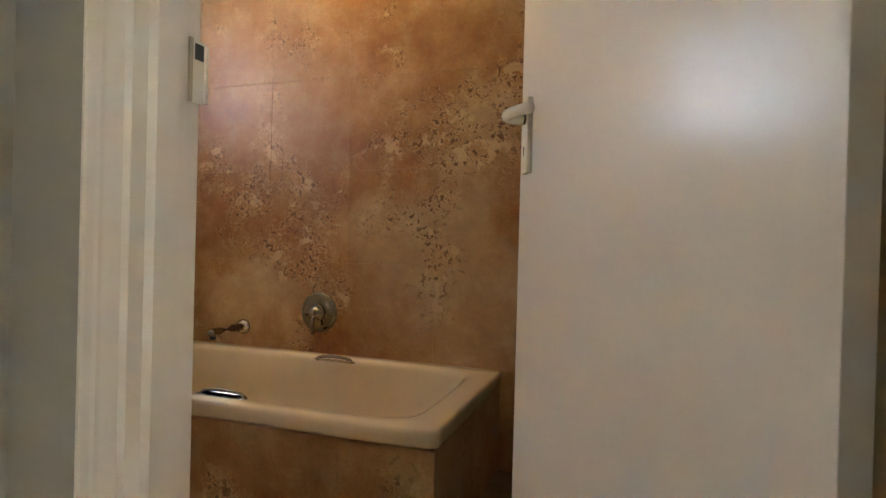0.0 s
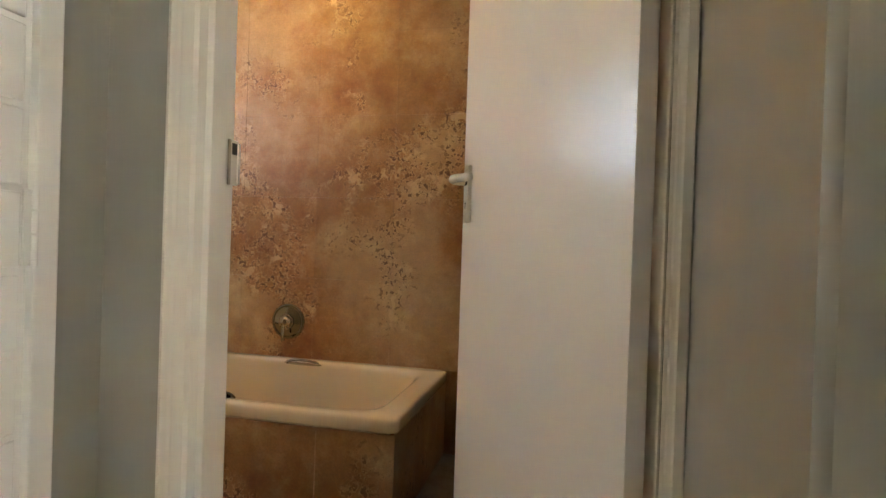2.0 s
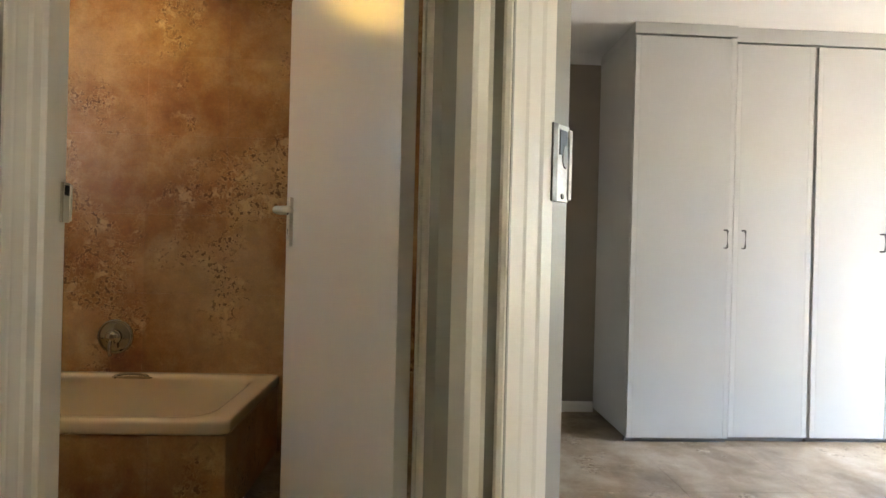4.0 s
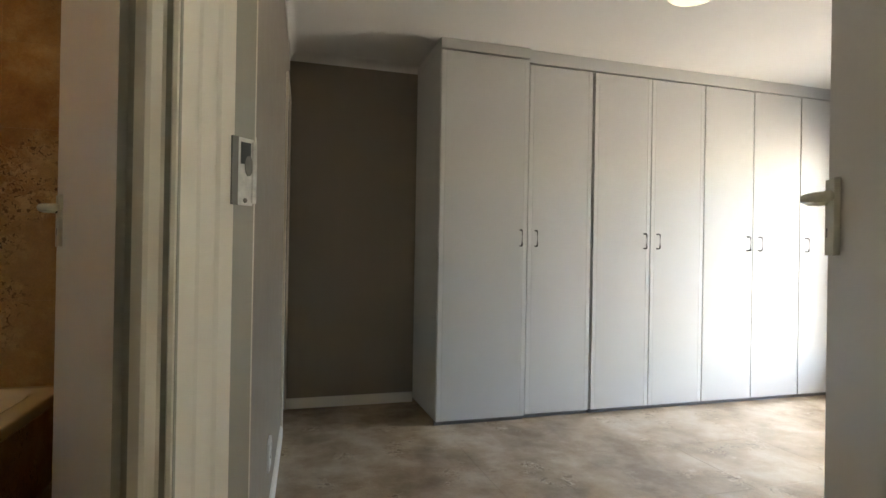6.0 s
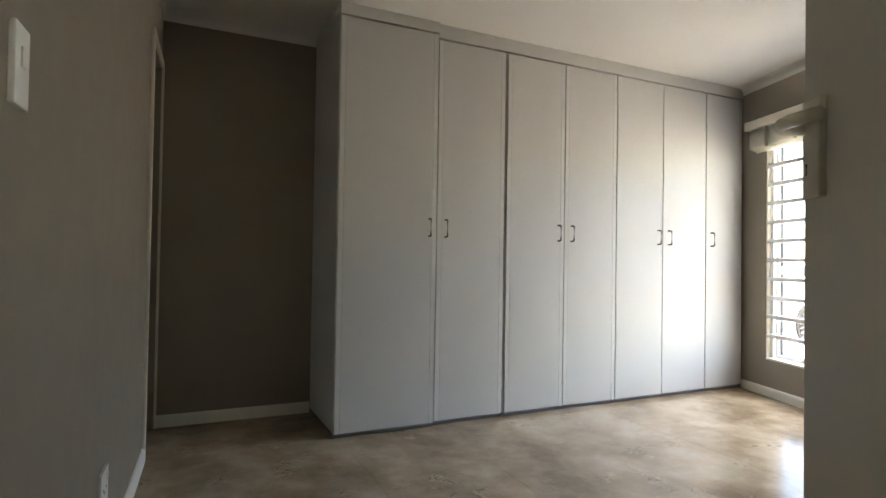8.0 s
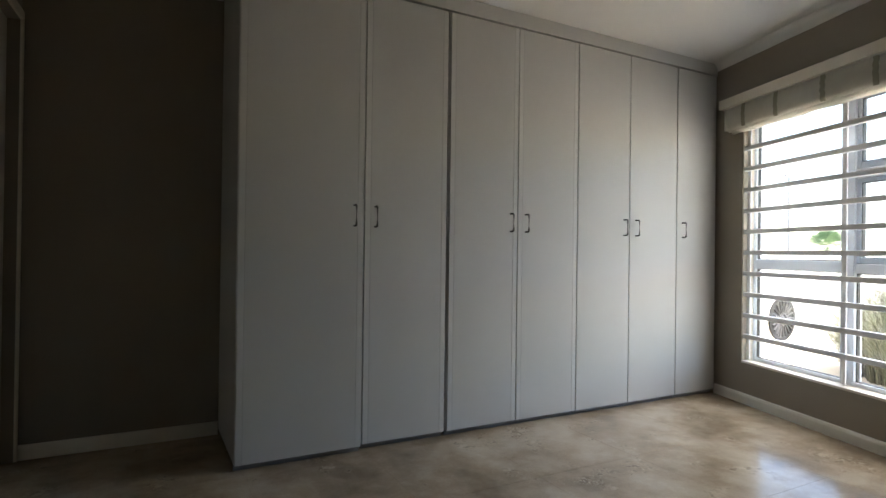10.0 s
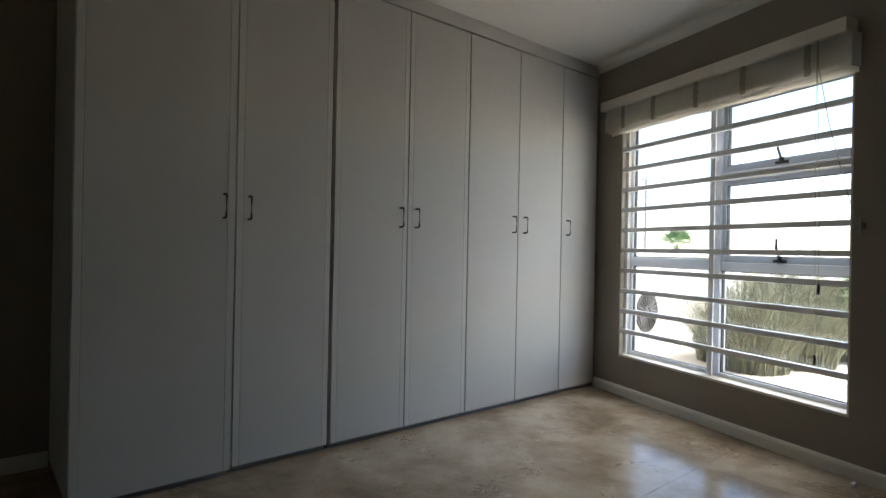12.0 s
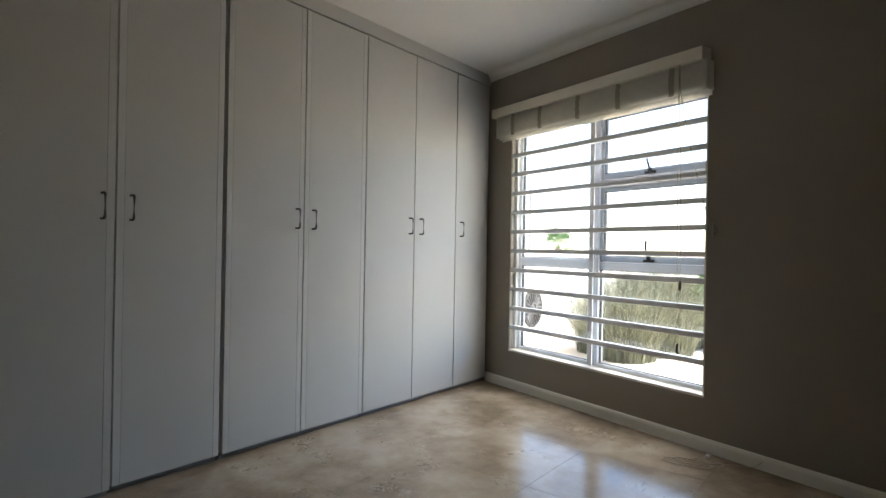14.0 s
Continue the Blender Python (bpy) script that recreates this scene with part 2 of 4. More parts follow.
M_LAMP = plain("opal_lamp_glass", (1.0, 0.86, 0.52), 0.25, 0.08)
M_WARM = plain("warm_lamp_glass", (1.0, 0.64, 0.15), 0.25, 0.36)
M_CABLE_SHADE = plain("beige_cable_and_gap_shade", (0.42, 0.36, 0.27), 0.5)


# ---------------------------------------------------------------- mesh helpers
def box(bm, x0, x1, y0, y1, z0, z1, bev=0.0):
    """A box, with its edges chamfered by bev."""
    x0, x1, y0, y1, z0, z1 = min(x0, x1), max(x0, x1), min(y0, y1), max(y0, y1), min(z0, z1), max(z0, z1)
    m = Matrix.Translation(((x0 + x1) / 2, (y0 + y1) / 2, (z0 + z1) / 2)) @ Matrix.Diagonal((x1 - x0, y1 - y0, z1 - z0, 1))
    got = bmesh.ops.create_cube(bm, size=1.0, matrix=m)
    if bev:
        edges = list({e for v in got["verts"] for e in v.link_edges})
        bmesh.ops.bevel(bm, geom=edges, offset=bev, segments=2, profile=0.6, affect="EDGES")
    return bm


def rod(bm, a, b, r, r2=None, n=10):
    a, b = Vector(a), Vector(b)
    q = (b - a).to_track_quat("Z", "Y").to_matrix().to_4x4()
    bmesh.ops.create_cone(bm, cap_ends=True, segments=n, radius1=r, radius2=r if r2 is None else r2,
                          depth=(b - a).length, matrix=Matrix.Translation((a + b) / 2) @ q)
    return bm


def tube(bm, pts, r, n=8):
    """A bent rod through points, with round section."""
    pts = [Vector(p) for p in pts]
    rings = []
    for i, p in enumerate(pts):
        d = (pts[min(i + 1, len(pts) - 1)] - pts[max(i - 1, 0)]).normalized()
        q = d.to_track_quat("Z", "Y")
        rings.append([bm.verts.new(p + q @ Vector((math.cos(2 * math.pi * k / n) * r, math.sin(2 * math.pi * k / n) * r, 0))) for k in range(n)])
    for a, b in zip(rings, rings[1:]):
        for k in range(n):
            bm.faces.new((a[k], a[(k + 1) % n], b[(k + 1) % n], b[k]))
    bm.faces.new(rings[0][::-1])
    bm.faces.new(rings[-1])
    return bm


def lathe(bm, prof, m=Matrix(), n=32):
    """A turned shape from (radius, height) pairs about local z."""
    rings = []
    for r, z in prof:
        rings.append([bm.verts.new(m @ Vector((r * math.cos(2 * math.pi * k / n), r * math.sin(2 * math.pi * k / n), z))) for k in range(n)])
    for a, b in zip(rings, rings[1:]):
        for k in range(n):
            bm.faces.new((a[k], a[(k + 1) % n], b[(k + 1) % n], b[k]))
    bm.faces.new(rings[0][::-1])
    bm.faces.new(rings[-1])
    bmesh.ops.recalc_face_normals(bm, faces=bm.faces)
    return bm


def prism(bm, prof, axis_pts):
    """Sweeps a closed profile of 3D offsets from the first point of axis_pts to the last."""
    rings = [[bm.verts.new(Vector(a) + Vector(p)) for p in prof] for a in axis_pts]
    n = len(prof)
    for a, b in zip(rings, rings[1:]):
        for k in range(n):
            bm.faces.new((a[k], a[(k + 1) % n], b[(k + 1) % n], b[k]))
    bm.faces.new(rings[0][::-1])
    bm.faces.new(rings[-1])
    bmesh.ops.recalc_face_normals(bm, faces=bm.faces)
    return bm


def mesh_of(name, bm, material, smooth=False):
    me = bpy.data.meshes.new(name)
    bm.to_mesh(me)
    bm.free()
    me.materials.append(material)
    if smooth:
        for f in me.polygons:
            f.use_smooth = True
    return me


def part(name, bm, material, parent=None, label="", m=None, smooth=False):
    ob = new(name, mesh_of(name, bm, material, smooth))
    if parent is not None:
        ob.parent = parent
    if m is not None:
        ob.matrix_basis = m
    if label:
        ob["label"] = label
    return ob


def thing(name, m, label, category, group=""):
    ob = new(name)
    ob.empty_display_size = 0.1
    ob.matrix_basis = m
    return tagged(ob, label, category, group)


def built(name, bm, material, label="", m=None, smooth=False):
    ob = part(name, bm, material, None, label, m, smooth)
    return tagged(ob, label, "", "", "structure")


def B(*boxes, bev=0.0):
    bm = bmesh.new()
    for b in boxes:
        box(bm, *b, bev)
    return bm


# ---------------------------------------------------------------- the shell
CEIL = 2.46
built("floor", B((-5.1, 3.2, -4.8, 1.0, -0.20, -0.0015)), M_GROUT, "beige travertine tiled floor with fine grout joints")
built("ceiling", B((-5.1, 3.2, -6.2, 1.0, CEIL, CEIL + 0.15)), M_CEIL, "plain white painted plaster ceiling")

# bathroom front wall with its doorway
BX0, BX1, BY, BD = -3.318, -2.352, -1.852, 0.160
YT = -0.197
built("wall_bathroom_front", B((-4.95, BX0 - 0.03, BY, BY + BD, 0, CEIL), (BX1 + 0.03, -2.22, BY, BY + BD, 0, CEIL),
                               (BX0 - 0.03, BX1 + 0.03, BY, BY + BD, 2.07, CEIL)), M_HALL, "grey-green painted passage wall round the bathroom doorway")
# wall between passage and bedroom, with a side doorway at its far end
built("wall_return", B((-0.30, 2.10, 0, 0.070, 0, CEIL), (2.62, 2.75, 0, 0.070, 0, CEIL), (2.10, 2.62, 0, 0.070, 2.10, CEIL)),
      M_WALL, "warm grey painted bedroom side wall with a doorway at its far end", SM)
built("wall_passage_return", B((-0.398, 2.10, 0.0705, 0.150, 0, CEIL), (2.62, 2.75, 0.0705, 0.150, 0, CEIL), (2.10, 2.62, 0.0705, 0.150, 2.10, CEIL)),
      M_HALL, "khaki painted passage face of the wall beside the bathroom", SM)
built("wall_bathroom_back", B((-4.95, -2.17, YT + 0.0115, -0.05, 0, CEIL)), M_GROUT, "bathroom back wall behind the travertine tiles")
WY0, WY1, WZ0, WZ1 = -1.25, -0.45, 1.50, 2.12
built("wall_bathroom_side", B((-4.95, -4.80, BY + BD, YT, 0, WZ0), (-4.95, -4.80, BY + BD, YT, WZ1, CEIL),
                              (-4.95, -4.80, BY + BD, WY0, WZ0, WZ1), (-4.95, -4.80, WY1, YT, WZ0, WZ1)), M_CEIL,
      "white bathroom end wall with a small window opening")
# passage
HX = -3.50
built("wall_passage_side", B((HX - 0.13, HX, -1.982, BY, 0, CEIL), (HX - 0.13, HX, -4.75, -2.84, 0, CEIL), (HX - 0.13, HX, -2.84, -1.982, 2.06, CEIL)),
      M_HALL, "grey-green passage wall with a cupboard doorway")
built("wall_passage_back", B((-3.68, -1.33, -4.80, -4.68, 0, CEIL)), M_HALL, "plain passage end wall")
# opening for an added window, never in view, that lights the passage
PW = (-4.17, -3.40, 0.95, 2.10)
built("wall_passage_right", B((-1.457, -1.337, -4.68, PW[0], 0, CEIL), (-1.457, -1.337, PW[1], -3.315, 0, CEIL), (-1.457, -1.337, PW[0], PW[1], 0, PW[2]),
                              (-1.457, -1.337, PW[0], PW[1], PW[3], CEIL)), M_HALL, "grey passage wall with an added, unseen window for daylight")
# diagonal wall with the bedroom doorway
built("wall_doorway", B((-0.124, 0.0, 0, 0.140, 0, CEIL), (0.96, 1.15, 0, 0.140, 0, CEIL), (0.0, 0.96, 0, 0.140, 2.07, CEIL)), M_HALL,
      "grey painted diagonal wall round the bedroom doorway", DM)
# bedroom
AY = 0.60
built("wall_alcove", B((-2.30, 2.7, AY, AY + 0.12, 0, CEIL)), M_WALL, "warm grey painted alcove wall beside the wardrobes")
WIN = (0.264, 1.852, 0.278, 2.00)
built("wall_window", B((-0.8, WIN[0], 0, 0.15, 0, CEIL), (WIN[1], 3.6, 0, 0.15, 0, CEIL), (WIN[0], WIN[1], 0, 0.15, 0, WIN[2]),
                       (WIN[0], WIN[1], 0, 0.15, WIN[3], CEIL)), M_WALL, "warm grey painted wall round the large window", WM)
built("wall_bedroom_near", B((-1.34, 1.6, -3.50, -3.38, 0, CEIL)), M_WALL, "warm grey painted wall behind the open door")
built("wall_cupboard_back", B((HX - 0.60, HX - 0.50, -3.0, -1.86, 0, CEIL)), M_HALL, "plain back of the passage cupboard")
built("wall_beyond_doorway", B((1.95, 2.75, 0.20, 0.26, 0, CEIL)), M_WALL, "plain wall behind the closed side door", SM)
built("window_sill", B((WIN[0] + 0.001, WIN[1] - 0.001, 0.003, 0.16, WIN[2] - 0.004, WIN[2] + 0.014), bev=0.003), M_TRIM, "white painted window sill", WM)
built("window_reveal", B((WIN[0] - 0.004, WIN[0] + 0.012, 0.004, 0.152, WIN[2] + 0.016, WIN[3]), (WIN[1] - 0.012, WIN[1] + 0.004, 0.004, 0.152, WIN[2] + 0.016, WIN[3]),
                         (WIN[0], WIN[1], 0.004, 0.152, WIN[3] - 0.012, WIN[3] + 0.004)), M_TRIM, "white painted plaster window reveal", WM)
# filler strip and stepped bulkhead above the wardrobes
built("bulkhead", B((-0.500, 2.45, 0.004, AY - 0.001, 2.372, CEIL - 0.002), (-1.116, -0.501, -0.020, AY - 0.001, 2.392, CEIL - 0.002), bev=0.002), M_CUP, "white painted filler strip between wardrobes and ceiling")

# skirtings and cornices
SK = 0.07


def skirting(name, x0, x1, m, label):
    """A low rounded skirting along local x, standing out towards local -y."""
    bm = bmesh.new()
    prof = [(0, 0, 0), (0, -0.016, 0), (0, -0.016, SK - 0.018), (0, -0.012, SK - 0.006), (0, -0.006, SK), (0, 0, SK)]
    prism(bm, prof, [(x0, 0, 0), (x1, 0, 0)])
    return built(name, bm, M_SKIRT, label, m)


skirting("baseboard_alcove", -2.02, -1.118, pose(0, AY, 0), "narrow white painted skirting board")
skirting("baseboard_side", -0.30, 2.05, SM.copy(), "narrow white painted skirting board")
skirting("baseboard_window", 0.004, 3.4, WM.copy(), "narrow white painted skirting board, scuffed near the corner")


def cornice(name, x0, x1, m, label):
    """A coved plaster cornice along local x, standing out towards local -y."""
    bm = bmesh.new()
    r = 0.050
    prof = [(0, 0, 0), (0, 0, -r - 0.008), (0, -0.006, -r - 0.008)]
    prof += [(0, -0.006 - r * (1 - math.cos(a)), -r - 0.002 + r * math.sin(a)) for a in [radians(d) for d in (0, 15, 30, 45, 60, 75, 90)]]
    prof += [(0, -r - 0.012, -0.002), (0, -r - 0.012, 0)]
    prism(bm, prof, [(x0, 0, 0), (x1, 0, 0)])
    return built(name, bm, M_CEIL, label, m)


cornice("cornice_alcove", -2.02, -1.118, pose(0, AY, CEIL), "white coved plaster cornice")
cornice("cornice_side", -0.30, 2.66, Matrix.Translation((0, 0, CEIL)) @ SM, "white coved plaster cornice")
cornice("cornice_window", 0.0, 3.4, Matrix.Translation((0, 0, CEIL)) @ WM, "white coved plaster cornice")


# ---------------------------------------------------------------- door frames
def steel_jamb(bm, x, side, depth, top, face=0.105, lip=0.004):
    """One upright of a pressed steel frame at opening edge x; side -1: the face lies to the left of x."""
    f = face * side
    g = lip * side
    prof = [(x + f, 0.004), (x + f, -0.010), (x + f * 0.94, -0.016), (x + f * 0.60, -0.018), (x + f * 0.52, -0.014), (x + f * 0.42, -0.003), (x + f * 0.34, 0.001),
            (x + f * 0.20, 0.002), (x + f * 0.16, -0.003), (x + f * 0.08, -0.006), (x + f * 0.02, -0.003), (x, 0.004), (x - g * 0.20, 0.030), (x - g * 0.52, 0.036), (x - g * 0.60, 0.062), (x - g, 0.070),
            (x - g, depth - 0.047), (x - g, depth - 0.045), (x - g + 0.012 * side, depth - 0.043), (x - g + 0.012 * side, depth + 0.010), (x + 0.04 * side, depth + 0.010),
            (x + 0.04 * side, depth + 0.002), (x + 0.03 * side, depth - 0.002), (x + 0.03 * side, 0.004)]
    prism(bm, [(px, py, 0) for px, py in prof], [(0, 0, 0.0), (0, 0, top)])


def door_frame(name, x0, x1, depth, m, label, faces, lips, top=2.05):
    ob = thing(name, m, label, "door frame")
    ob["kind"] = "structure"
    for side, x in ((-1, x0), (1, x1)):
        bm = bmesh.new()
        steel_jamb(bm, x, side, depth, top, faces[side > 0], lips[side > 0])
        part("jamb", bm, M_TRIM, ob)
    bm = bmesh.new()
    box(bm, x0 - faces[0], x1 + faces[1], -0.016, -0.001, top + 0.001, top + 0.10, 0.003)
    box(bm, x0 - 0.03, x1 + 0.03, 0.001, depth - 0.001, top + 0.001, top + 0.02)
    part("head", bm, M_TRIM, ob)
    return ob


bath_frame = door_frame("door_frame_bathroom", BX0, BX1, BD, pose(0, BY, 0), "cream painted pressed steel frame of the bathroom door", (0.022, 0.047), (0.028, 0.002))
bed_frame = door_frame("door_frame_bedroom", 0.0, 0.96, 0.140, DM.copy(), "cream painted pressed steel frame of the bedroom door, chipped", (0.086, 0.070), (0.004, 0.004))


def strike(parent, x, y0, y1, z0, z1, worn):
    """The lock's strike plate in a jamb whose face looks along +x."""
    bm = B((x - 0.001, x + 0.0025, y0, y1, z0, z1), bev=0.001)
    box(bm, x - 0.001, x + 0.005, y1 - 0.003, y1 + 0.006, z0 + 0.004, z1 - 0.004, 0.002)
    p = part("strike_plate", bm, M_STRIKE if worn else M_TRIM, parent, "painted metal strike plate, worn to bare metal" if worn else "painted metal strike plate")
    ym = (y0 + y1) / 2
    part("latch_hole", B((x + 0.001, x + 0.0035, ym - 0.010, ym + 0.010, z1 - (0.042 if worn else 0.034), z1 - 0.007), bev=0.0005), M_BLACK, p)
    # solid strip whose dark colour paints the shade of the slot beside the plate
    part("plate_shadow_gap", B((x - 0.001, x + 0.0030, y0 - (0.011 if worn else 0.006), y0 + 0.001, z0, z1)), M_BARE_SHADE if worn else M_CABLE_SHADE, p)
    if worn:
        bm = bmesh.new()
        lathe(bm, [(0.011, 0), (0.011, 0.001)], Matrix.Translation((x + 0.0028, ym + 0.006, z1 - 0.044)) @ Matrix.Rotation(radians(90), 4, "Y") @ Matrix.Diagonal((1.5, 0.75, 1, 1)), 16)
        part("wear_mark", bm, M_BARE_SHADE, p)
        part("screw", lathe(bmesh.new(), [(0.004, 0), (0.0035, 0.0015)], Matrix.Translation((x + 0.0025, ym, z0 + 0.008)) @ Matrix.Rotation(radians(90), 4, "Y"), 12), M_BARE_SHADE, p)


strike(bath_frame, BX0 + 0.028, 0.138, 0.168, 1.150, 1.256, False)
strike(bed_frame, 0.004, 0.100, 0.132, 1.176, 1.284, True)


# ---------------------------------------------------------------- hinged doors with lever handles
def lever_set(parent, w, face, side, k=1.0, top=1.281, wide=0.036, thin=0.0115, inset=0.018):
    """Backplate and lever on the face y = face; side +1 or -1 is the way outwards; k scales the set, top is the plate's upper end."""
    f = lambda d: face + side * d * k  # noqa: E731
    u = lambda d: w - 0.004 - d * k  # noqa: E731
    h = lambda d: top - d * k  # noqa: E731
    bm = B((u(inset + wide), u(inset), f(-0.001), f(0.014), h(0.182), h(0.0)), bev=0.003)
    plate = part("backplate", bm, M_IVORY, parent, "ivory enamelled backplate with a keyhole")
    bm = B((u(inset + 0.020), u(inset + 0.016), f(0.0135), f(0.0147), h(0.139), h(0.121)))
    rod(bm, (u(inset + 0.018), f(0.0135), h(0.121)), (u(inset + 0.018), f(0.0147), h(0.121)), 0.0042 * k, None, 12)
    part("keyhole", bm, M_BLACK, plate)
    bm = bmesh.new()
    rod(bm, (u(inset + 0.018), f(0.013), h(0.052)), (u(inset + 0.018), f(0.024), h(0.052)), (0.0125 if wide < 0.05 else 0.010) * k, None, 20)
    part("collar", bm, M_BLACK if wide < 0.05 else M_IVORY, plate)
    bm = bmesh.new()
    run = [(0.018, 0.020, 0), (0.018, 0.042, 0), (0.019, 0.054, 1), (0.025, 0.061, 3), (0.038, 0.064, 4), (0.063, 0.061, 4), (0.093, 0.053, 3), (0.130, 0.042, 2)]
    tube(bm, [(u(inset + a), f(b), h(0.052 - c / 1000)) for a, b, c in run], thin * k, 14)
    part("lever", bm, M_IVORY, plate, "ivory enamelled lever handle", smooth=True)


def hinged_door(name, w, m, label, height=2.035, k=1.0, top=1.281, thick=0.040, wide=0.036, thin=0.0115, inset=0.018):
    ob = thing(name, m, label, "door")
    part("leaf", B((0.0, w, -thick, 0.0, 0.008, height), bev=0.002), M_DOOR, ob)
    lever_set(ob, w, 0.0, 1, k, top, wide, thin, inset)
    lever_set(ob, w, -thick, -1, k, top, wide, thin, inset)
    bm = B((w - 0.0005, w + 0.0015, -0.031, -0.009, 1.10, 1.28), bev=0.0003)
    part("lock_faceplate", bm, M_BARE_SHADE, ob)
    for z in (0.25, 1.75):
        bm = bmesh.new()
        rod(bm, (-0.004, 0.004, z), (-0.004, 0.004, z + 0.10), 0.007, None, 12)
        part("hinge", bm, M_BARE_SHADE, ob)
    return ob


hinged_door("bathroom_door", 0.906, pose(-2.400, -1.848, 0, 0, 0, 120.25), "white gloss painted flush door standing half open into the bathroom", thick=0.042, thin=0.0132, inset=0.038)
hinged_door("bedroom_door", 0.746, pose(-1.470, -3.154, 0, 0, 0, 54.6), "white painted flush door standing open into the bedroom", k=0.82, top=1.262, wide=0.062, thin=0.0118)

# closed side door in the bedroom's side wall
side_frame = thing("side_door", SM.copy(), "cream painted side door, closed, in a plain architrave", "door")
part("architrave", B((2.055, 2.10, -0.014, 0.0, 0, 2.145), bev=0.004), M_TRIM, side_frame)
part("architrave", B((2.62, 2.64, -0.014, 0.0, 0, 2.145), bev=0.004), M_TRIM, side_frame)
part("architrave", B((2.101, 2.619, -0.014, 0.0, 2.10, 2.145), bev=0.004), M_TRIM, side_frame)
part("leaf", B((2.102, 2.618, 0.05, 0.09, 0.006, 2.098), bev=0.003), M_DOOR, side_frame)

# passage cupboard door with butt hinges
cup = thing("passage_cupboard", pose(HX, -1.982, 0, 0, 0, -90), "white painted panelled passage cupboard door with butt hinges", "cupboard door")
part("door_post", B((-0.004, 0.048, -0.004, 0.018, 0, 2.09), bev=0.004), M_HCUP, cup)
part("door_post", B((0.802, 0.854, -0.004, 0.018, 0, 2.09), bev=0.004), M_HCUP, cup)
part("head_rail", B((0.049, 0.801, -0.004, 0.018, 2.04, 2.09), bev=0.004), M_HCUP, cup)
bm = B((0.051, 0.799, -0.030, 0.004, 0.01, 2.035), bev=0.002)
for i in range(13):
    box(bm, 0.066, 0.785, 0.0035, 0.0085, 0.04 + i * 0.153, 0.18 + i * 0.153, 0.004)
cleaf = part("leaf", bm, M_HCUP, cup, "white leaf with raised horizontal panels")
for z in (0.28, 0.96, 1.75):
    bm = bmesh.new()
    for a, b in ((0.0, 0.058), (0.062, 0.103), (0.107, 0.145)):
        rod(bm, (0.0495, 0.020, z + a), (0.0495, 0.020, z + b), 0.0065, None, 12)
    box(bm, 0.028, 0.071, 0.0175, 0.0195, z + 0.002, z + 0.143)
    part("hinge", bm, M_HCUP, cup, "white painted butt hinge")


# ---------------------------------------------------------------- wardrobes
def wardrobe(x0, x1, front, doors, label, lipped, top=2.362):
    ob = thing("wardrobe", pose(x0, front, 0), label, "wardrobe", "built-in wardrobes along the wall")
    w = x1 - x0
    back = AY - 0.005 - front
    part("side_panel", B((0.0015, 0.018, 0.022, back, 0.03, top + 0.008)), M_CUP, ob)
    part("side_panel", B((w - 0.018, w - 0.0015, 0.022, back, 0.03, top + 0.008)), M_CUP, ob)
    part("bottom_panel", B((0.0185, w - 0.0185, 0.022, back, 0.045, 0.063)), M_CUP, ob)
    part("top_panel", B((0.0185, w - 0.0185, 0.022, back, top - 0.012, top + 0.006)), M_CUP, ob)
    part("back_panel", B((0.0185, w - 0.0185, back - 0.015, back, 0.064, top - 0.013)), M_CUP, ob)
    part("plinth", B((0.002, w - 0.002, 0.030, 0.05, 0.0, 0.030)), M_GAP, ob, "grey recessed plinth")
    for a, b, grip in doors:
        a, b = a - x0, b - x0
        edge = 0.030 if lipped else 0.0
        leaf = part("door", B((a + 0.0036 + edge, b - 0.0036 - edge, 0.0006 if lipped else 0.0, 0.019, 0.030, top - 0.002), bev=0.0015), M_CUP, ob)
        if lipped:
            for c, d in ((a + 0.0036, a + 0.0329), (b - 0.0329, b - 0.0036)):
                part("lipping", B((c, d, 0.0, 0.019, 0.030, top - 0.002), bev=0.0012), M_CUPEDGE, leaf)
        hx = b - 0.052 if grip > 0 else a + 0.058
        bm = bmesh.new()
        tube(bm, [(hx, 0.001, 1.150), (hx, -0.024, 1.150), (hx, -0.031, 1.152), (hx, -0.034, 1.158), (hx, -0.034, 1.246), (hx, -0.031, 1.252),
                  (hx, -0.024, 1.254), (hx, 0.001, 1.254)], 0.0054, 10)
        part("handle", bm, M_NICKEL, leaf, "slim bow handle of dull nickel", smooth=True)
    return ob


wardrobe(-1.116, -0.505, -0.024, [(-1.116, -0.505, 1)], "tall white painted wardrobe with one wide door, set proud", True, 2.382)
wardrobe(-0.494, -0.012, 0.0, [(-0.494, -0.012, -1)], "tall white painted wardrobe with a single closed door", True)
wardrobe(0.002, 0.930, 0.0, [(0.002, 0.468, 1), (0.468, 0.930, -1)], "tall white painted wardrobe with a pair of closed doors", True)
wardrobe(0.932, 1.849, 0.0, [(0.932, 1.387, 1), (1.387, 1.849, -1)], "tall white painted wardrobe with a pair of plain closed doors", False)
wardrobe(1.851, 2.276, 0.0, [(1.851, 2.276, -1)], "tall white painted corner wardrobe with one closed door", False)

# ---------------------------------------------------------------- window
win = thing("window_1", WM.copy(), "white aluminium window with fixed and top-hung panes behind burglar bars", "window")
win["kind"] = "structure"
F0, F1 = 0.085, 0.135
X0, X1, Z0, Z1 = WIN[0] + 0.012, WIN[1] - 0.012, WIN[2] + 0.015, WIN[3] - 0.012
MUL = 1.020


def member(name, *b, bev=0.004):
    return part(name, B(b, bev=bev), M_ALU, win)


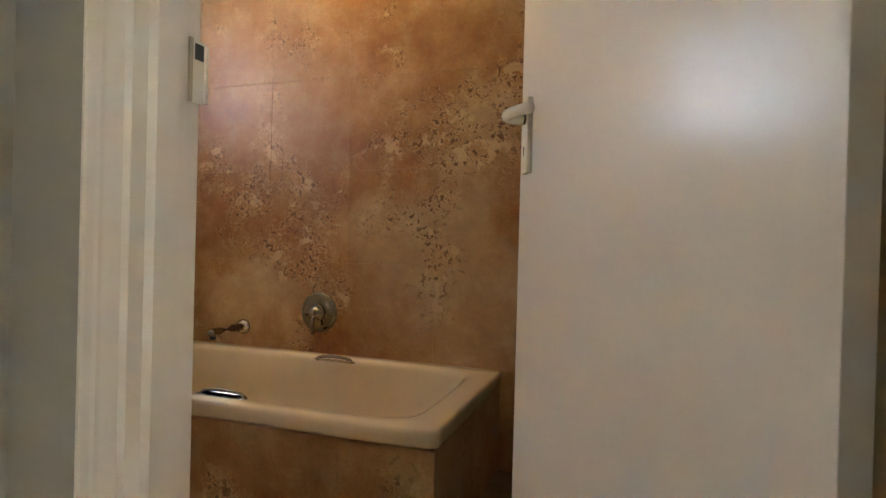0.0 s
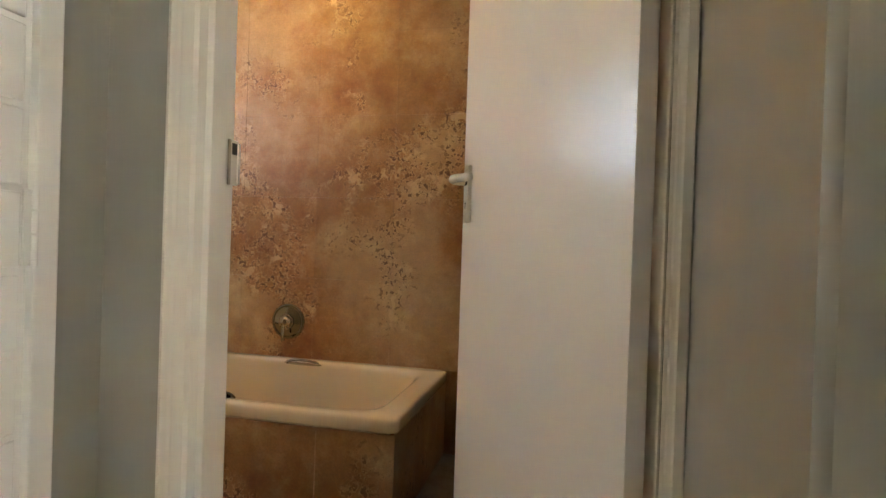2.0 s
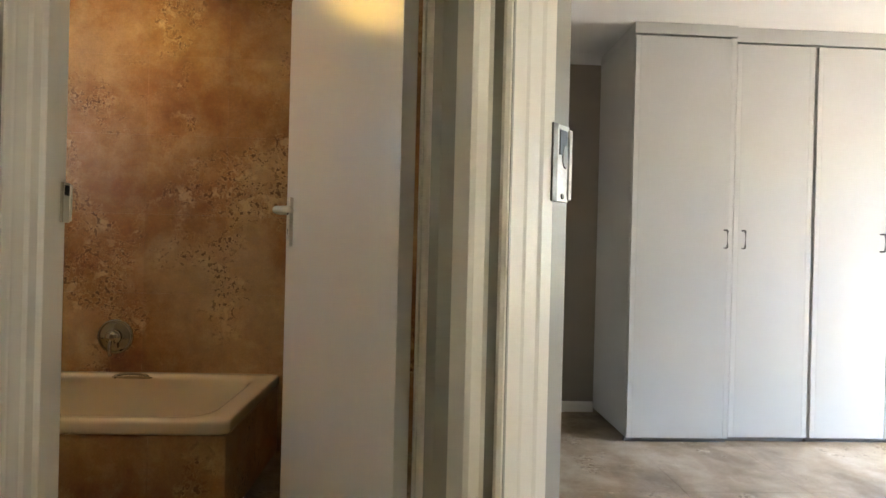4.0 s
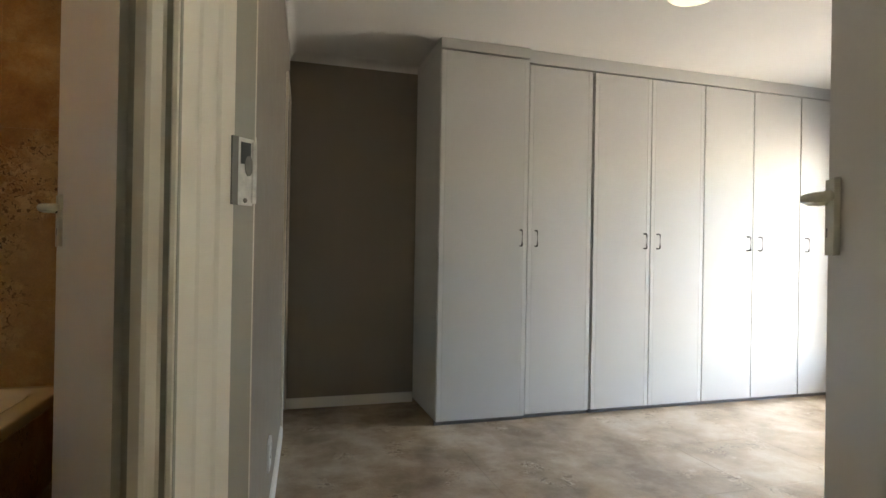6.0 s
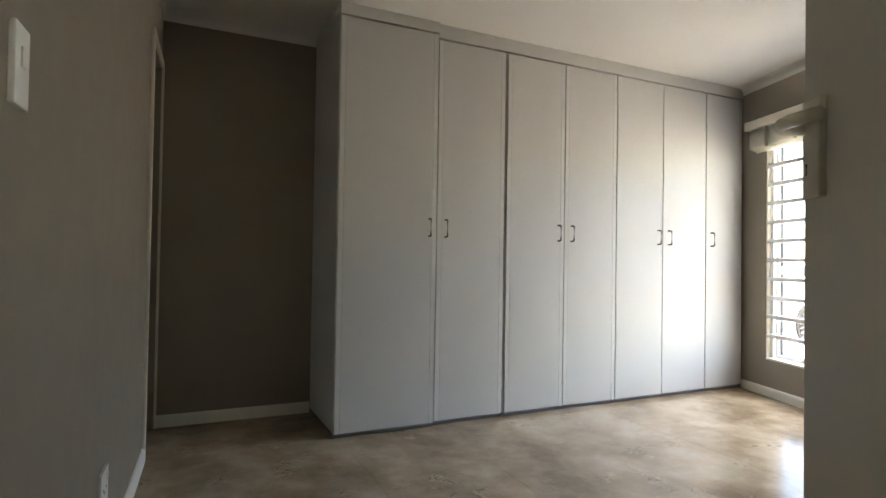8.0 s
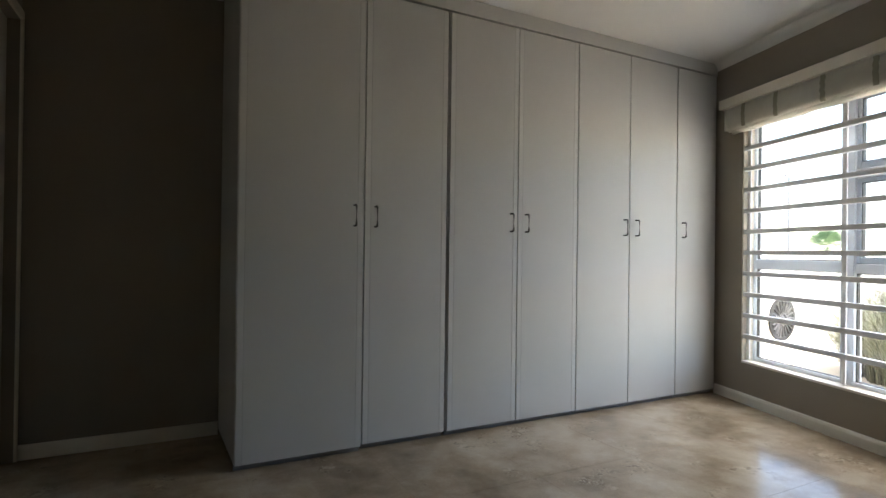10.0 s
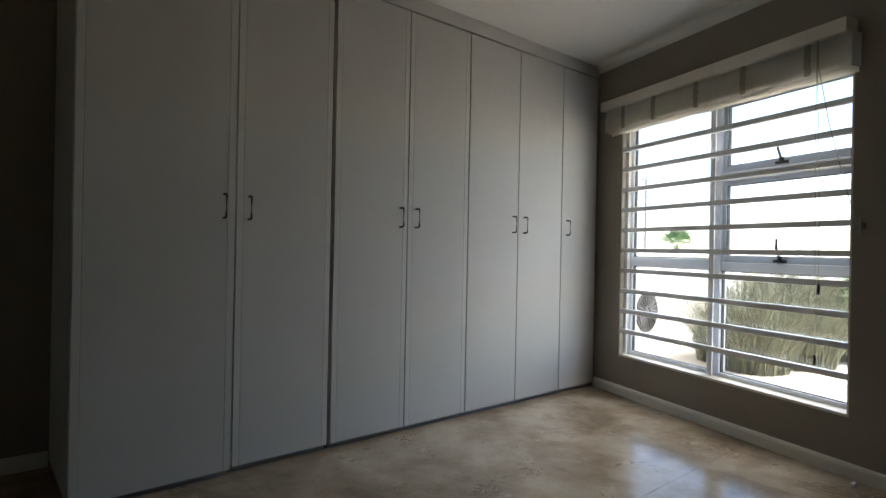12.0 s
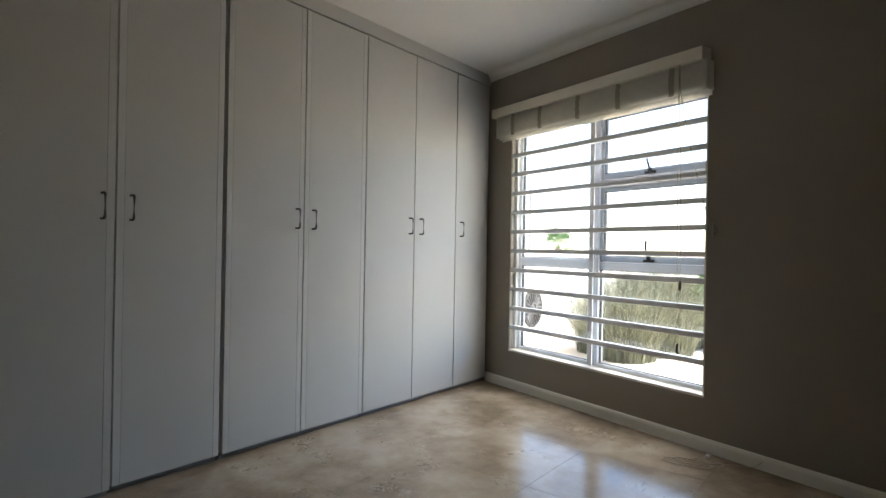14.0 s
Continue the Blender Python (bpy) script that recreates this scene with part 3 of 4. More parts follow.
member("frame_stile", X0, X0 + 0.026, F0, F1, Z0, Z1)
member("frame_stile", X1 - 0.022, X1, F0, F1, Z0, Z1)
member("frame_rail", X0 + 0.0265, X1 - 0.0225, F0, F1, Z0, Z0 + 0.024)
member("frame_rail", X0 + 0.0265, X1 - 0.0225, F0, F1, Z1 - 0.045, Z1)
member("mullion", MUL - 0.046, MUL + 0.040, F0 - 0.008, F1, Z0 + 0.0245, Z1 - 0.0455)
member("transom", X0 + 0.0265, MUL - 0.0465, F0, F1, 0.935, 1.000)
member("transom", MUL + 0.0405, X1 - 0.0225, F0, F1, 0.932, 0.985)
member("transom", MUL + 0.0405, X1 - 0.0225, F0, F1, 1.470, 1.522)
# top-hung sashes of the wider side
for z0, z1 in ((0.986, 1.469), (1.523, Z1 - 0.046)):
    a, b = MUL + 0.041, X1 - 0.023
    bm = B((a, a + 0.026, F0 + 0.006, F1 - 0.004, z0, z1), (b - 0.022, b, F0 + 0.006, F1 - 0.004, z0, z1),
           (a + 0.0265, b - 0.0225, F0 + 0.006, F1 - 0.004, z0, z0 + 0.036), (a + 0.0265, b - 0.0225, F0 + 0.006, F1 - 0.004, z1 - 0.026, z1), bev=0.003)
    sash = part("sash", bm, M_SASH_SHADE, win, "aluminium sash with its shade painted in blue-grey")
    xm = (a + b) / 2
    bm = B((xm - 0.035, xm + 0.035, F0 - 0.012, F0 + 0.006, z0 + 0.006, z0 + 0.022), bev=0.003)
    box(bm, xm - 0.006, xm + 0.018, F0 - 0.020, F0 - 0.008, z0 + 0.014, z0 + 0.040, 0.003)
    tube(bm, [(xm + 0.004, F0 - 0.018, z0 + 0.035), (xm - 0.002, F0 - 0.022, z0 + 0.065), (xm - 0.010, F0 - 0.022, z0 + 0.085), (xm - 0.010, F0 - 0.020, z0 + 0.135)], 0.007, 8)
    part("stay_handle", bm, M_BLACK, sash, "black casement stay handle")
for a, b, z0, z1 in ((X0 + 0.020, MUL - 0.040, Z0 + 0.02, 0.938), (X0 + 0.020, MUL - 0.040, 0.996, Z1 - 0.04), (MUL + 0.035, X1 - 0.018, Z0 + 0.02, 0.935),
                     (MUL + 0.062, X1 - 0.042, 1.018, 1.446), (MUL + 0.062, X1 - 0.042, 1.556, Z1 - 0.068)):
    p = part("pane", B((a, b, F0 + 0.022, F0 + 0.027, z0, z1)), M_GLASS, win, "clear window glass")
    p.visible_shadow = False
    # dark glazing gasket round the pane
    g = B((a - 0.001, a + 0.010, F0 + 0.012, F0 + 0.032, z0, z1), (b - 0.010, b + 0.001, F0 + 0.012, F0 + 0.032, z0, z1),
          (a + 0.0105, b - 0.0105, F0 + 0.012, F0 + 0.032, z0, z0 + 0.008), (a + 0.0105, b - 0.0105, F0 + 0.012, F0 + 0.032, z1 - 0.008, z1))
    part("gasket", g, M_BLACK, win, "black glazing gasket")

guard = thing("burglar_bars", WM.copy(), "white painted steel burglar bars fixed inside the window reveal", "burglar bars")
for i in range(11):
    z = 0.464 + i * 0.1455
    bm = B((WIN[0] + 0.013, WIN[1] - 0.013, 0.003, 0.0325, z - 0.0150, z + 0.0150), bev=0.002)
    part("bar", bm, M_BAR, guard)
part("upright", B((WIN[0] + 0.014, WIN[0] + 0.044, 0.033, 0.039, WIN[2] + 0.023, WIN[3] - 0.014), bev=0.001), M_BAR, guard)
part("upright", B((MUL + 0.006, MUL + 0.032, 0.033, 0.041, WIN[2] + 0.023, WIN[3] - 0.014), bev=0.001), M_BAR, guard)

# roman blind, drawn up
blind = thing("roman_blind", WM.copy(), "raised roman blind of cream woven linen under a white pelmet batten", "blind")
part("headrail", B((0.127, 1.862, -0.088, -0.001, 2.072, 2.140), bev=0.003), M_TRIM, blind, "white painted timber batten")
FX0, FX1 = 0.168, 1.876
nx = 60
layers = [(-0.010, 2.071, 1.888), (-0.034, 2.071, 1.900), (-0.060, 2.071, 1.912)]
for k, (yy, zt, zb) in enumerate(layers):
    bm = bmesh.new()
    grid = []
    for i in range(nx + 1):
        x = FX0 + (FX1 - FX0) * i / nx
        col = []
        for j in range(7):
            f = j / 6
            z = zt + (zb - zt) * f + (0.0025 * math.sin(i * 0.55 + k) if j == 6 else 0)
            y = yy - 0.012 * math.sin(math.pi * f) - 0.004 * math.sin(i * 0.8 + 2 * k) * f
            col.append(bm.verts.new((x, y, z)))
        grid.append(col)
    for a, b in zip(grid, grid[1:]):
        for j in range(6):
            bm.faces.new((a[j], b[j], b[j + 1], a[j + 1]))
    bmesh.ops.solidify(bm, geom=list(bm.faces), thickness=0.004)
    part("fabric_fold", bm, M_FABRIC, blind, "cream woven linen fold", smooth=True)
part("end_return", B((FX1 - 0.004, FX1 + 0.004, -0.070, -0.002, 1.915, 2.071), bev=0.002), M_FABRIC, blind)
part("end_return", B((FX0 - 0.004, FX0 + 0.004, -0.070, -0.002, 1.915, 2.071), bev=0.002), M_FABRIC, blind)
for i in range(5):
    x = (0.365, 0.651, 1.0, 1.321, 1.681)[i]
    bm = bmesh.new()
    prism(bm, [(-0.016, 0, 0), (0.016, 0, 0), (0.016, -0.003, 0), (-0.016, -0.003, 0)],
          [(x + 0.004 * math.sin(3 * j + i), -0.0775 - 0.0065 * math.sin(math.pi * j / 7), 1.912 + j * 0.022) for j in range(8)])
    part("tape", bm, M_TAPE, blind, "darker woven tape")
bm = bmesh.new()
tube(bm, [(1.733, -0.088, 2.07), (1.734, -0.090, 1.93), (1.746, -0.088, 1.62), (1.754, -0.086, 1.25), (1.756, -0.085, 0.90)], 0.0016, 6)
part("cord", bm, M_TAPE, blind)
bm = bmesh.new()
tube(bm, [(1.736, -0.088, 2.07), (1.740, -0.09, 1.94), (1.785, -0.075, 1.66), (1.838, -0.04, 1.38), (1.885, -0.022, 1.18)], 0.0022, 6)
part("cord", bm, M_TAPE, blind)
bm = bmesh.new()
tube(bm, [(1.730, -0.088, 2.07), (1.733, -0.090, 1.5), (1.741, -0.088, 0.95), (1.744, -0.085, 0.56)], 0.0014, 6)
part("cord", bm, M_TAPE, blind)
for x, z in ((1.756, 0.848), (1.744, 0.508)):
    bm = lathe(bmesh.new(), [(0.004, 0.052), (0.007, 0.045), (0.009, 0.01), (0.0075, 0.0)], Matrix.Translation((x, -0.085, z)), 14)
    part("cord_pull", bm, M_BARE_SHADE, blind, "dark turned cord pull", smooth=True)
cleat = thing("cord_cleat", WM @ Matrix.Translation((1.900, 0, 1.175)), "small grey cord cleat screwed to the wall", "cord cleat")
bm = B((-0.010, 0.010, -0.018, 0.0, -0.014, 0.014), bev=0.003)
box(bm, -0.006, 0.006, -0.026, -0.016, -0.038, 0.038, 0.004)
part("cleat_body", bm, M_TAPE, cleat)

# ---------------------------------------------------------------- bedroom fittings
sw = thing("light_switch", SM @ pose(0.058, 0, 1.312, 0, 0, -90), "white plastic light switch plate on the side wall", "light switch")
part("plate", B((-0.001, 0.010, -0.036, 0.036, -0.066, 0.066), bev=0.003), M_PLASTIC, sw)
part("rocker", B((0.009, 0.0135, -0.012, 0.012, -0.002, 0.030), bev=0.0015), M_PLASTIC, sw)
so = thing("wall_socket", SM @ pose(0.95, 0, 0.300, 0, 0, -90), "white plastic wall socket low on the side wall", "socket")
part("plate", B((-0.001, 0.010, -0.06, 0.06, -0.055, 0.055), bev=0.003), M_PLASTIC, so)
for dy in (-0.022, 0.0, 0.022):
    part("pin_hole", B((0.0098, 0.0108, dy - 0.004, dy + 0.004, -0.020 + abs(dy) * 0.6, -0.011 + abs(dy) * 0.6)), M_BLACK, so)
part("rocker", B((0.009, 0.013, 0.028, 0.046, 0.016, 0.036), bev=0.001), M_PLASTIC, so)

lamp = thing("ceiling_lamp", pose(-0.070, -1.02, CEIL), "round opal glass ceiling lamp with a lit bulb", "ceiling lamp")
part("base_ring", lathe(bmesh.new(), [(0.125, 0.0), (0.130, -0.010), (0.120, -0.018)], n=40), M_TRIM, lamp, smooth=True)
part("shade", lathe(bmesh.new(), [(0.119, -0.014), (0.117, -0.022), (0.105, -0.031), (0.08, -0.039), (0.05, -0.044), (0.012, -0.046)], n=40), M_LAMP, lamp, "opal glass bowl", smooth=True)

wire = thing("loose_cable", pose(0, 0, 0), "thin beige cable lying coiled on the floor by the skirting", "cable")
bm = bmesh.new()
pts = []
for i in range(46):
    a = i * 0.30
    pts.append((1.455 + 0.045 * math.cos(a) + 0.0020 * i, -1.735 + 0.105 * math.sin(a * 0.97) - 0.0018 * i, 0.004 + 0.004 * abs(math.sin(i * 0.7))))
tube(bm, pts, 0.0022, 6)
part("coil", bm, M_CABLE_SHADE, wire, smooth=True)
bm = bmesh.new()
tube(bm, [(1.54, -1.84, 0.004), (1.60, -1.93, 0.004), (1.62, -2.03, 0.010), (1.635, -2.07, 0.05)], 0.0022, 6)
part("tail", bm, M_CABLE_SHADE, wire, smooth=True)
part("plug", B((1.62, 1.665, -1.822, -1.806, 0.0, 0.014), bev=0.003), M_PLASTIC, wire)

# ---------------------------------------------------------------- bathroom
TW, G = 0.42, 0.0009
BX, BYF = (-4.72, -3.075), (-1.019, YT + 0.006)
bath = thing("bathtub", pose((BX[0] + BX[1]) / 2, (BYF[0] + BYF[1]) / 2, 0), "almond coloured enamelled bath built in against travertine tiles", "bathtub")
hx, hy = (BX[1] - BX[0]) / 2, (BYF[1] - BYF[0]) / 2


def loop(bm, ax, ay, z, e, cx=0.0, n=176):
    out = []
    for k in range(n):
        a = 2 * math.pi * (k + 0.5) / n
        c, s2 = math.cos(a), math.sin(a)
        r = (abs(c) ** e + abs(s2) ** e) ** (-1 / e)
        out.append(bm.verts.new((cx + ax * c * r, ay * s2 * r, z)))
    return out


bm = bmesh.new()
rings = [loop(bm, hx - 0.02, hy - 0.02, 0.355, 60), loop(bm, hx - 0.003, hy - 0.003, 0.358, 60), loop(bm, hx, hy, 0.364, 60), loop(bm, hx, hy, 0.396, 60), loop(bm, hx - 0.003, hy - 0.003, 0.405, 60),
         loop(bm, hx - 0.010, hy - 0.010, 0.41, 60), loop(bm, hx - 0.075, hy - 0.052, 0.409, 9, -0.01), loop(bm, hx - 0.090, hy - 0.062, 0.404, 8, -0.012),
         loop(bm, hx - 0.097, hy - 0.066, 0.397, 7.5, -0.013), loop(bm, hx - 0.103, hy - 0.069, 0.384, 7, -0.014), loop(bm, hx - 0.13, hy - 0.080, 0.25, 6, -0.03), loop(bm, hx - 0.18, hy - 0.098, 0.08, 5.5, -0.05),
         loop(bm, hx - 0.24, hy - 0.13, 0.02, 4.5, -0.06), loop(bm, hx - 0.45, hy - 0.23, 0.005, 3, -0.06)]
for a, b in zip(rings, rings[1:]):
    for k in range(len(a)):
        bm.faces.new((a[k], a[(k + 1) % len(a)], b[(k + 1) % len(b)], b[k]))
bm.faces.new(rings[-1])
bmesh.ops.recalc_face_normals(bm, faces=bm.faces)
part("tub", bm, M_BATH, bath, smooth=True)


def grip(x, y, sgn):
    """A chrome grip: an oval dish let into the rim and a bowed bar over it."""
    bm = bmesh.new()
    lathe(bm, [(0.100, 0.0), (0.102, 0.003), (0.085, 0.004), (0.06, 0.002)], Matrix.Translation((x, y, 0.400)) @ Matrix.Rotation(radians(-28 * sgn), 4, "X") @ Matrix.Diagonal((1, 0.26, 1, 1)), 32)
    g = part("grip", bm, M_CHROME, bath, "chrome grip plate", smooth=True)
    bm = bmesh.new()
    pts = [(x - 0.085, y, 0.398)] + [(x + 0.085 * math.cos(a), y - sgn * 0.006, 0.402 + 0.018 * math.sin(a) ** 0.6) for a in [math.pi * (1 - k / 12) for k in range(1, 12)]] + [(x + 0.085, y, 0.398)]
    tube(bm, pts, 0.0058, 10)
    part("grip_bar", bm, M_CHROME, g, "chrome bow bar", smooth=True)


cx, cy = (BX[0] + BX[1]) / 2, (BYF[0] + BYF[1]) / 2
grip(-3.805 - cx, -0.283 - cy, 1)
grip(-3.860 - cx, -0.935 - cy, -1)

# tiles round the bath, each a piece of its own
tile_meshes = {}


def tile_mesh(w, h):
    key = (round(w, 3), round(h, 3))
    if key not in tile_meshes:
        bm = B((0, w - G, 0, 0.010, 0, h - G), bev=0.0005)
        tile_meshes[key] = mesh_of("tile", bm, M_TILE)
    return tile_meshes[key]


def tiled(parent_name, label, x0, x1, z0, z1, jx, jz, m):
    """Tiles over a rectangle of local x and z, joints at jx + k TW, jz + k TW, faces towards local -y."""
    holder = thing(parent_name, m, label, "tiling")
    holder["kind"] = "structure"
    xs = sorted({x0, x1} | {jx + k * TW for k in range(-14, 15) if x0 + 0.01 < jx + k * TW < x1 - 0.01})
    zs = sorted({z0, z1} | {jz + k * TW for k in range(-14, 15) if z0 + 0.01 < jz + k * TW < z1 - 0.01})
    for a, b in zip(xs, xs[1:]):
        for c, d in zip(zs, zs[1:]):
            t = new("tile", tile_mesh(b - a, d - c))
            t.parent = holder
            t.matrix_basis = Matrix.Translation((a, 0, c))


tiled("wall_tiles_back", "brown travertine wall tiles with open pits and tight joints", -4.80, -2.20, 0.0, CEIL, -3.80, 0.83, pose(0, YT, 0))
tiled("bath_panel_tiles", "brown travertine tiles cladding the front of the bath", -4.80, -3.083, 0.0, 0.352, -3.80, 0.83, pose(0, -1.013, 0))
tiled("bath_end_tiles", "brown travertine tiles cladding the end of the bath", 0.0, 0.815, 0.0, 0.352, 0.42, 0.83, pose(-3.082, -1.012, 0, 0, 0, 90))
built("bath_surround_core", B((-4.80, -4.70, -1.000, YT - 0.003, 0, 0.30)), M_GROUT, "masonry core under the bath")

valve = thing("shower_mixer", pose(-3.937, YT, 0.598, 90), "round chrome bath mixer with a lever on the tiled wall", "mixer tap")
part("rose", lathe(bmesh.new(), [(0.092, 0.0), (0.092, 0.006), (0.084, 0.010), (0.080, 0.008), (0.070, 0.010), (0.060, 0.016)], n=40), M_CHROME, valve, smooth=True)
part("knob", lathe(bmesh.new(), [(0.040, 0.010), (0.040, 0.030), (0.034, 0.034), (0.030, 0.032), (0.026, 0.055), (0.012, 0.060)], n=32), M_CHROME, valve, smooth=True)
bm = bmesh.new()
tube(bm, [(0, 0.0, 0.045), (0.0, -0.030, 0.060), (0.002, -0.065, 0.066), (0.004, -0.092, 0.062)], 0.009, 12)
part("lever", bm, M_CHROME, valve, smooth=True)
spout = thing("bath_spout", pose(-4.352, YT, 0.503, 90), "chrome wall spout over the bath", "bath spout")
part("flange", lathe(bmesh.new(), [(0.036, 0.0), (0.036, 0.008), (0.026, 0.018), (0.020, 0.022)], n=28), M_CHROME, spout, smooth=True)
bm = bmesh.new()
tube(bm, [(0, 0, 0.01), (0, 0.002, 0.08), (0, 0.001, 0.17), (0, -0.002, 0.215), (0, -0.010, 0.228)], 0.0175, 14)
part("pipe", bm, M_CHROME, spout, smooth=True)
part("outlet", lathe(bmesh.new(), [(0.013, 0.0), (0.015, 0.016)], Matrix.Translation((0, -0.032, 0.212)) @ Matrix.Rotation(radians(-90), 4, "X"), 20), M_BLACK, spout)

bwin = thing("window_2", pose(-4.87, (WY0 + WY1) / 2, WZ0), "small obscured bathroom window in a white frame", "window")
bwin["kind"] = "structure"
part("window_frame", B((-0.02, 0.02, -0.40, -0.36, 0, 0.62), (-0.02, 0.02, 0.36, 0.40, 0, 0.62), (-0.02, 0.02, -0.359, 0.359, 0, 0.04), (-0.02, 0.02, -0.359, 0.359, 0.58, 0.62),
                       (-0.02, 0.02, -0.359, 0.359, 0.36, 0.40), bev=0.002), M_ALU, bwin)
part("pane", B((-0.003, 0.003, -0.36, 0.36, 0.04, 0.58)), M_FROST, bwin, "obscured glass")
# added light source: an unseen glowing pane that brightens the passage
pwin = thing("added_passage_window", pose(-1.397, (PW[0] + PW[1]) / 2, PW[2]), "added, unseen window that brings daylight into the passage", "window")
pwin["kind"] = "structure"
pw, ph = (PW[1] - PW[0]) / 2, PW[3] - PW[2]
part("window_frame", B((-0.02, 0.02, -pw, -pw + 0.035, 0, ph), (-0.02, 0.02, pw - 0.035, pw, 0, ph), (-0.02, 0.02, -pw + 0.0355, pw - 0.0355, 0, 0.035),
                       (-0.02, 0.02, -pw + 0.0355, pw - 0.0355, ph - 0.035, ph), bev=0.002), M_ALU, pwin)
part("pane", B((-0.003, 0.003, -pw + 0.03, pw - 0.03, 0.03, ph - 0.03)), M_FROST_ADDED, pwin, "obscured glass")
blamp = thing("bathroom_lamp", pose(-3.85, -0.80, CEIL), "warm round ceiling lamp in the bathroom", "ceiling lamp")
part("shade", lathe(bmesh.new(), [(0.20, 0.0), (0.20, -0.03), (0.16, -0.07), (0.04, -0.085)], n=32), M_WARM, blamp, smooth=True)

# ---------------------------------------------------------------- floor tiles
FT = 0.60
floor_ob = bpy.data.objects["floor"]
ft_me = mesh_of("floor_tile", B((0.0005, FT - 0.0005, 0.0005, FT - 0.0005, -0.012, 0.0), bev=0.0005), M_FLOOR)
for i in range(-6, 6):
    for j in range(-9, 2):
        x, y = 0.12 + i * FT, -0.08 + j * FT
        if x > 2.6 or y > 0.7:
            continue
        t = new("floor_tile", ft_me)
        t.parent = floor_ob
        t.matrix_basis = Matrix.Translation((x, y, 0))

# ---------------------------------------------------------------- garden
GZ = -0.15
bm = bmesh.new()
box(bm, -400, 400, -400, 400, GZ - 0.3, GZ)
ground = built("ground", bm, M_PAVE, "bright sandy paved garden ground")
gw = thing("garden_wall", pose(0, 1.05, GZ), "whitewashed garden wall with a round pierced ornament", "garden wall")
part("wall_body", B((2.9, 13.0, 0, 0.22, 0, 1.14), bev=0.01), M_GARDEN, gw)
part("coping", B((2.88, 13.02, -0.03, 0.25, 1.141, 1.19), bev=0.012), M_GARDEN, gw)
orn = bmesh.new()
om = Matrix.Translation((4.89, -0.005, 0.465)) @ Matrix.Rotation(radians(90), 4, "X")
lathe(orn, [(0.245, -0.004), (0.245, 0.014), (0.205, 0.016), (0.20, 0.008)], om, 40)
rosette = part("rosette", orn, M_CONC, gw, "grey pierced concrete rosette", smooth=False)
for k in range(20):
    a = 2 * math.pi * k / 20
    bm = bmesh.new()
    rod(bm, om @ Vector((0.07 * math.cos(a), 0.07 * math.sin(a), 0.012)), om @ Vector((0.205 * math.cos(a), 0.205 * math.sin(a), 0.012)), 0.009, 0.016, 6)
    part("spoke", bm, M_STONE, rosette)
part("boss", lathe(bmesh.new(), [(0.08, 0.004), (0.075, 0.02), (0.05, 0.024), (0.045, 0.012), (0.02, 0.022)], om, 28), M_STONE, rosette)


def reeds(name, x, y, n, width, height, label, seed, lean=0.58):
    """A spreading clump of thin wavy stems, no two alike, hanging over to the ground at its rim."""
    rng = random.Random(seed)
    bm = bmesh.new()
    for _ in range(int(n * 1.1)):
        a = rng.uniform(0, 2 * math.pi)
        r0 = rng.uniform(0, 1) ** 0.6 * 0.78 * width
        base = Vector((r0 * math.cos(a), r0 * math.sin(a), 0))
        h = height * rng.uniform(0.3, 1.12) * (1 - 0.25 * (r0 / width) ** 2)
        out = Vector((math.cos(a + rng.uniform(-2.4, 2.4)), math.sin(a + rng.uniform(-2.4, 2.4)), 0)) * lean * h * rng.uniform(0.1, 1.5)
        side = Vector((rng.uniform(-1, 1), rng.uniform(-1, 1), 0)).normalized() * rng.uniform(0.0015, 0.0036)
        ph, amp = rng.uniform(0, 6.28), rng.uniform(0.03, 0.10)
        droop = rng.choice((0.15, 0.25, 0.45))
        last = None
        for k in range(7):
            f = k / 6
            p = base + out * f ** 1.5 + Vector((amp * math.sin(5 * f + ph) * f, amp * math.cos(4 * f + ph) * f, h * (f - droop * f ** 3)))
            wv = side * (1 - 0.75 * f)
            pair = (bm.verts.new(p - wv), bm.verts.new(p + wv))
            if last:
                bm.faces.new((last[0], last[1], pair[1], pair[0]))
            last = pair
    ob = thing(name, pose(x, y, GZ), label, "shrub", "reed shrubs in the garden")
    part("stems", bm, M_REED, ob)
    bm = bmesh.new()
    for k in range(9):
        a = rng.uniform(0, 6.28)
        r = rng.uniform(0.2, 0.6) * width
        rod(bm, (0.3 * r * math.cos(a), 0.3 * r * math.sin(a), -0.02), (r * math.cos(a), r * math.sin(a), height * 0.55), 0.010, 0.004, 6)
    part("woody_base", bm, M_BARK, ob)
    return ob


reeds("reed_shrub", 4.76, -0.22, 2600, 0.42, 1.12, "large clump of grey-green arching reeds over the paving", 3)
reeds("reed_shrub", 4.98, 0.16, 2200, 0.36, 1.12, "large clump of grey-green arching reeds beside the white wall", 4)
reeds("reed_shrub", 5.40, -0.40, 2600, 0.48, 1.22, "clump of grey-green reeds behind the others", 5)
reeds("reed_shrub", 5.95, 0.05, 2400, 0.50, 1.62, "tall clump of grey-green reeds in the back row", 6)
reeds("reed_shrub", 6.20, -0.30, 1900, 0.55, 1.66, "tall clump of grey-green reeds in the back row", 7)


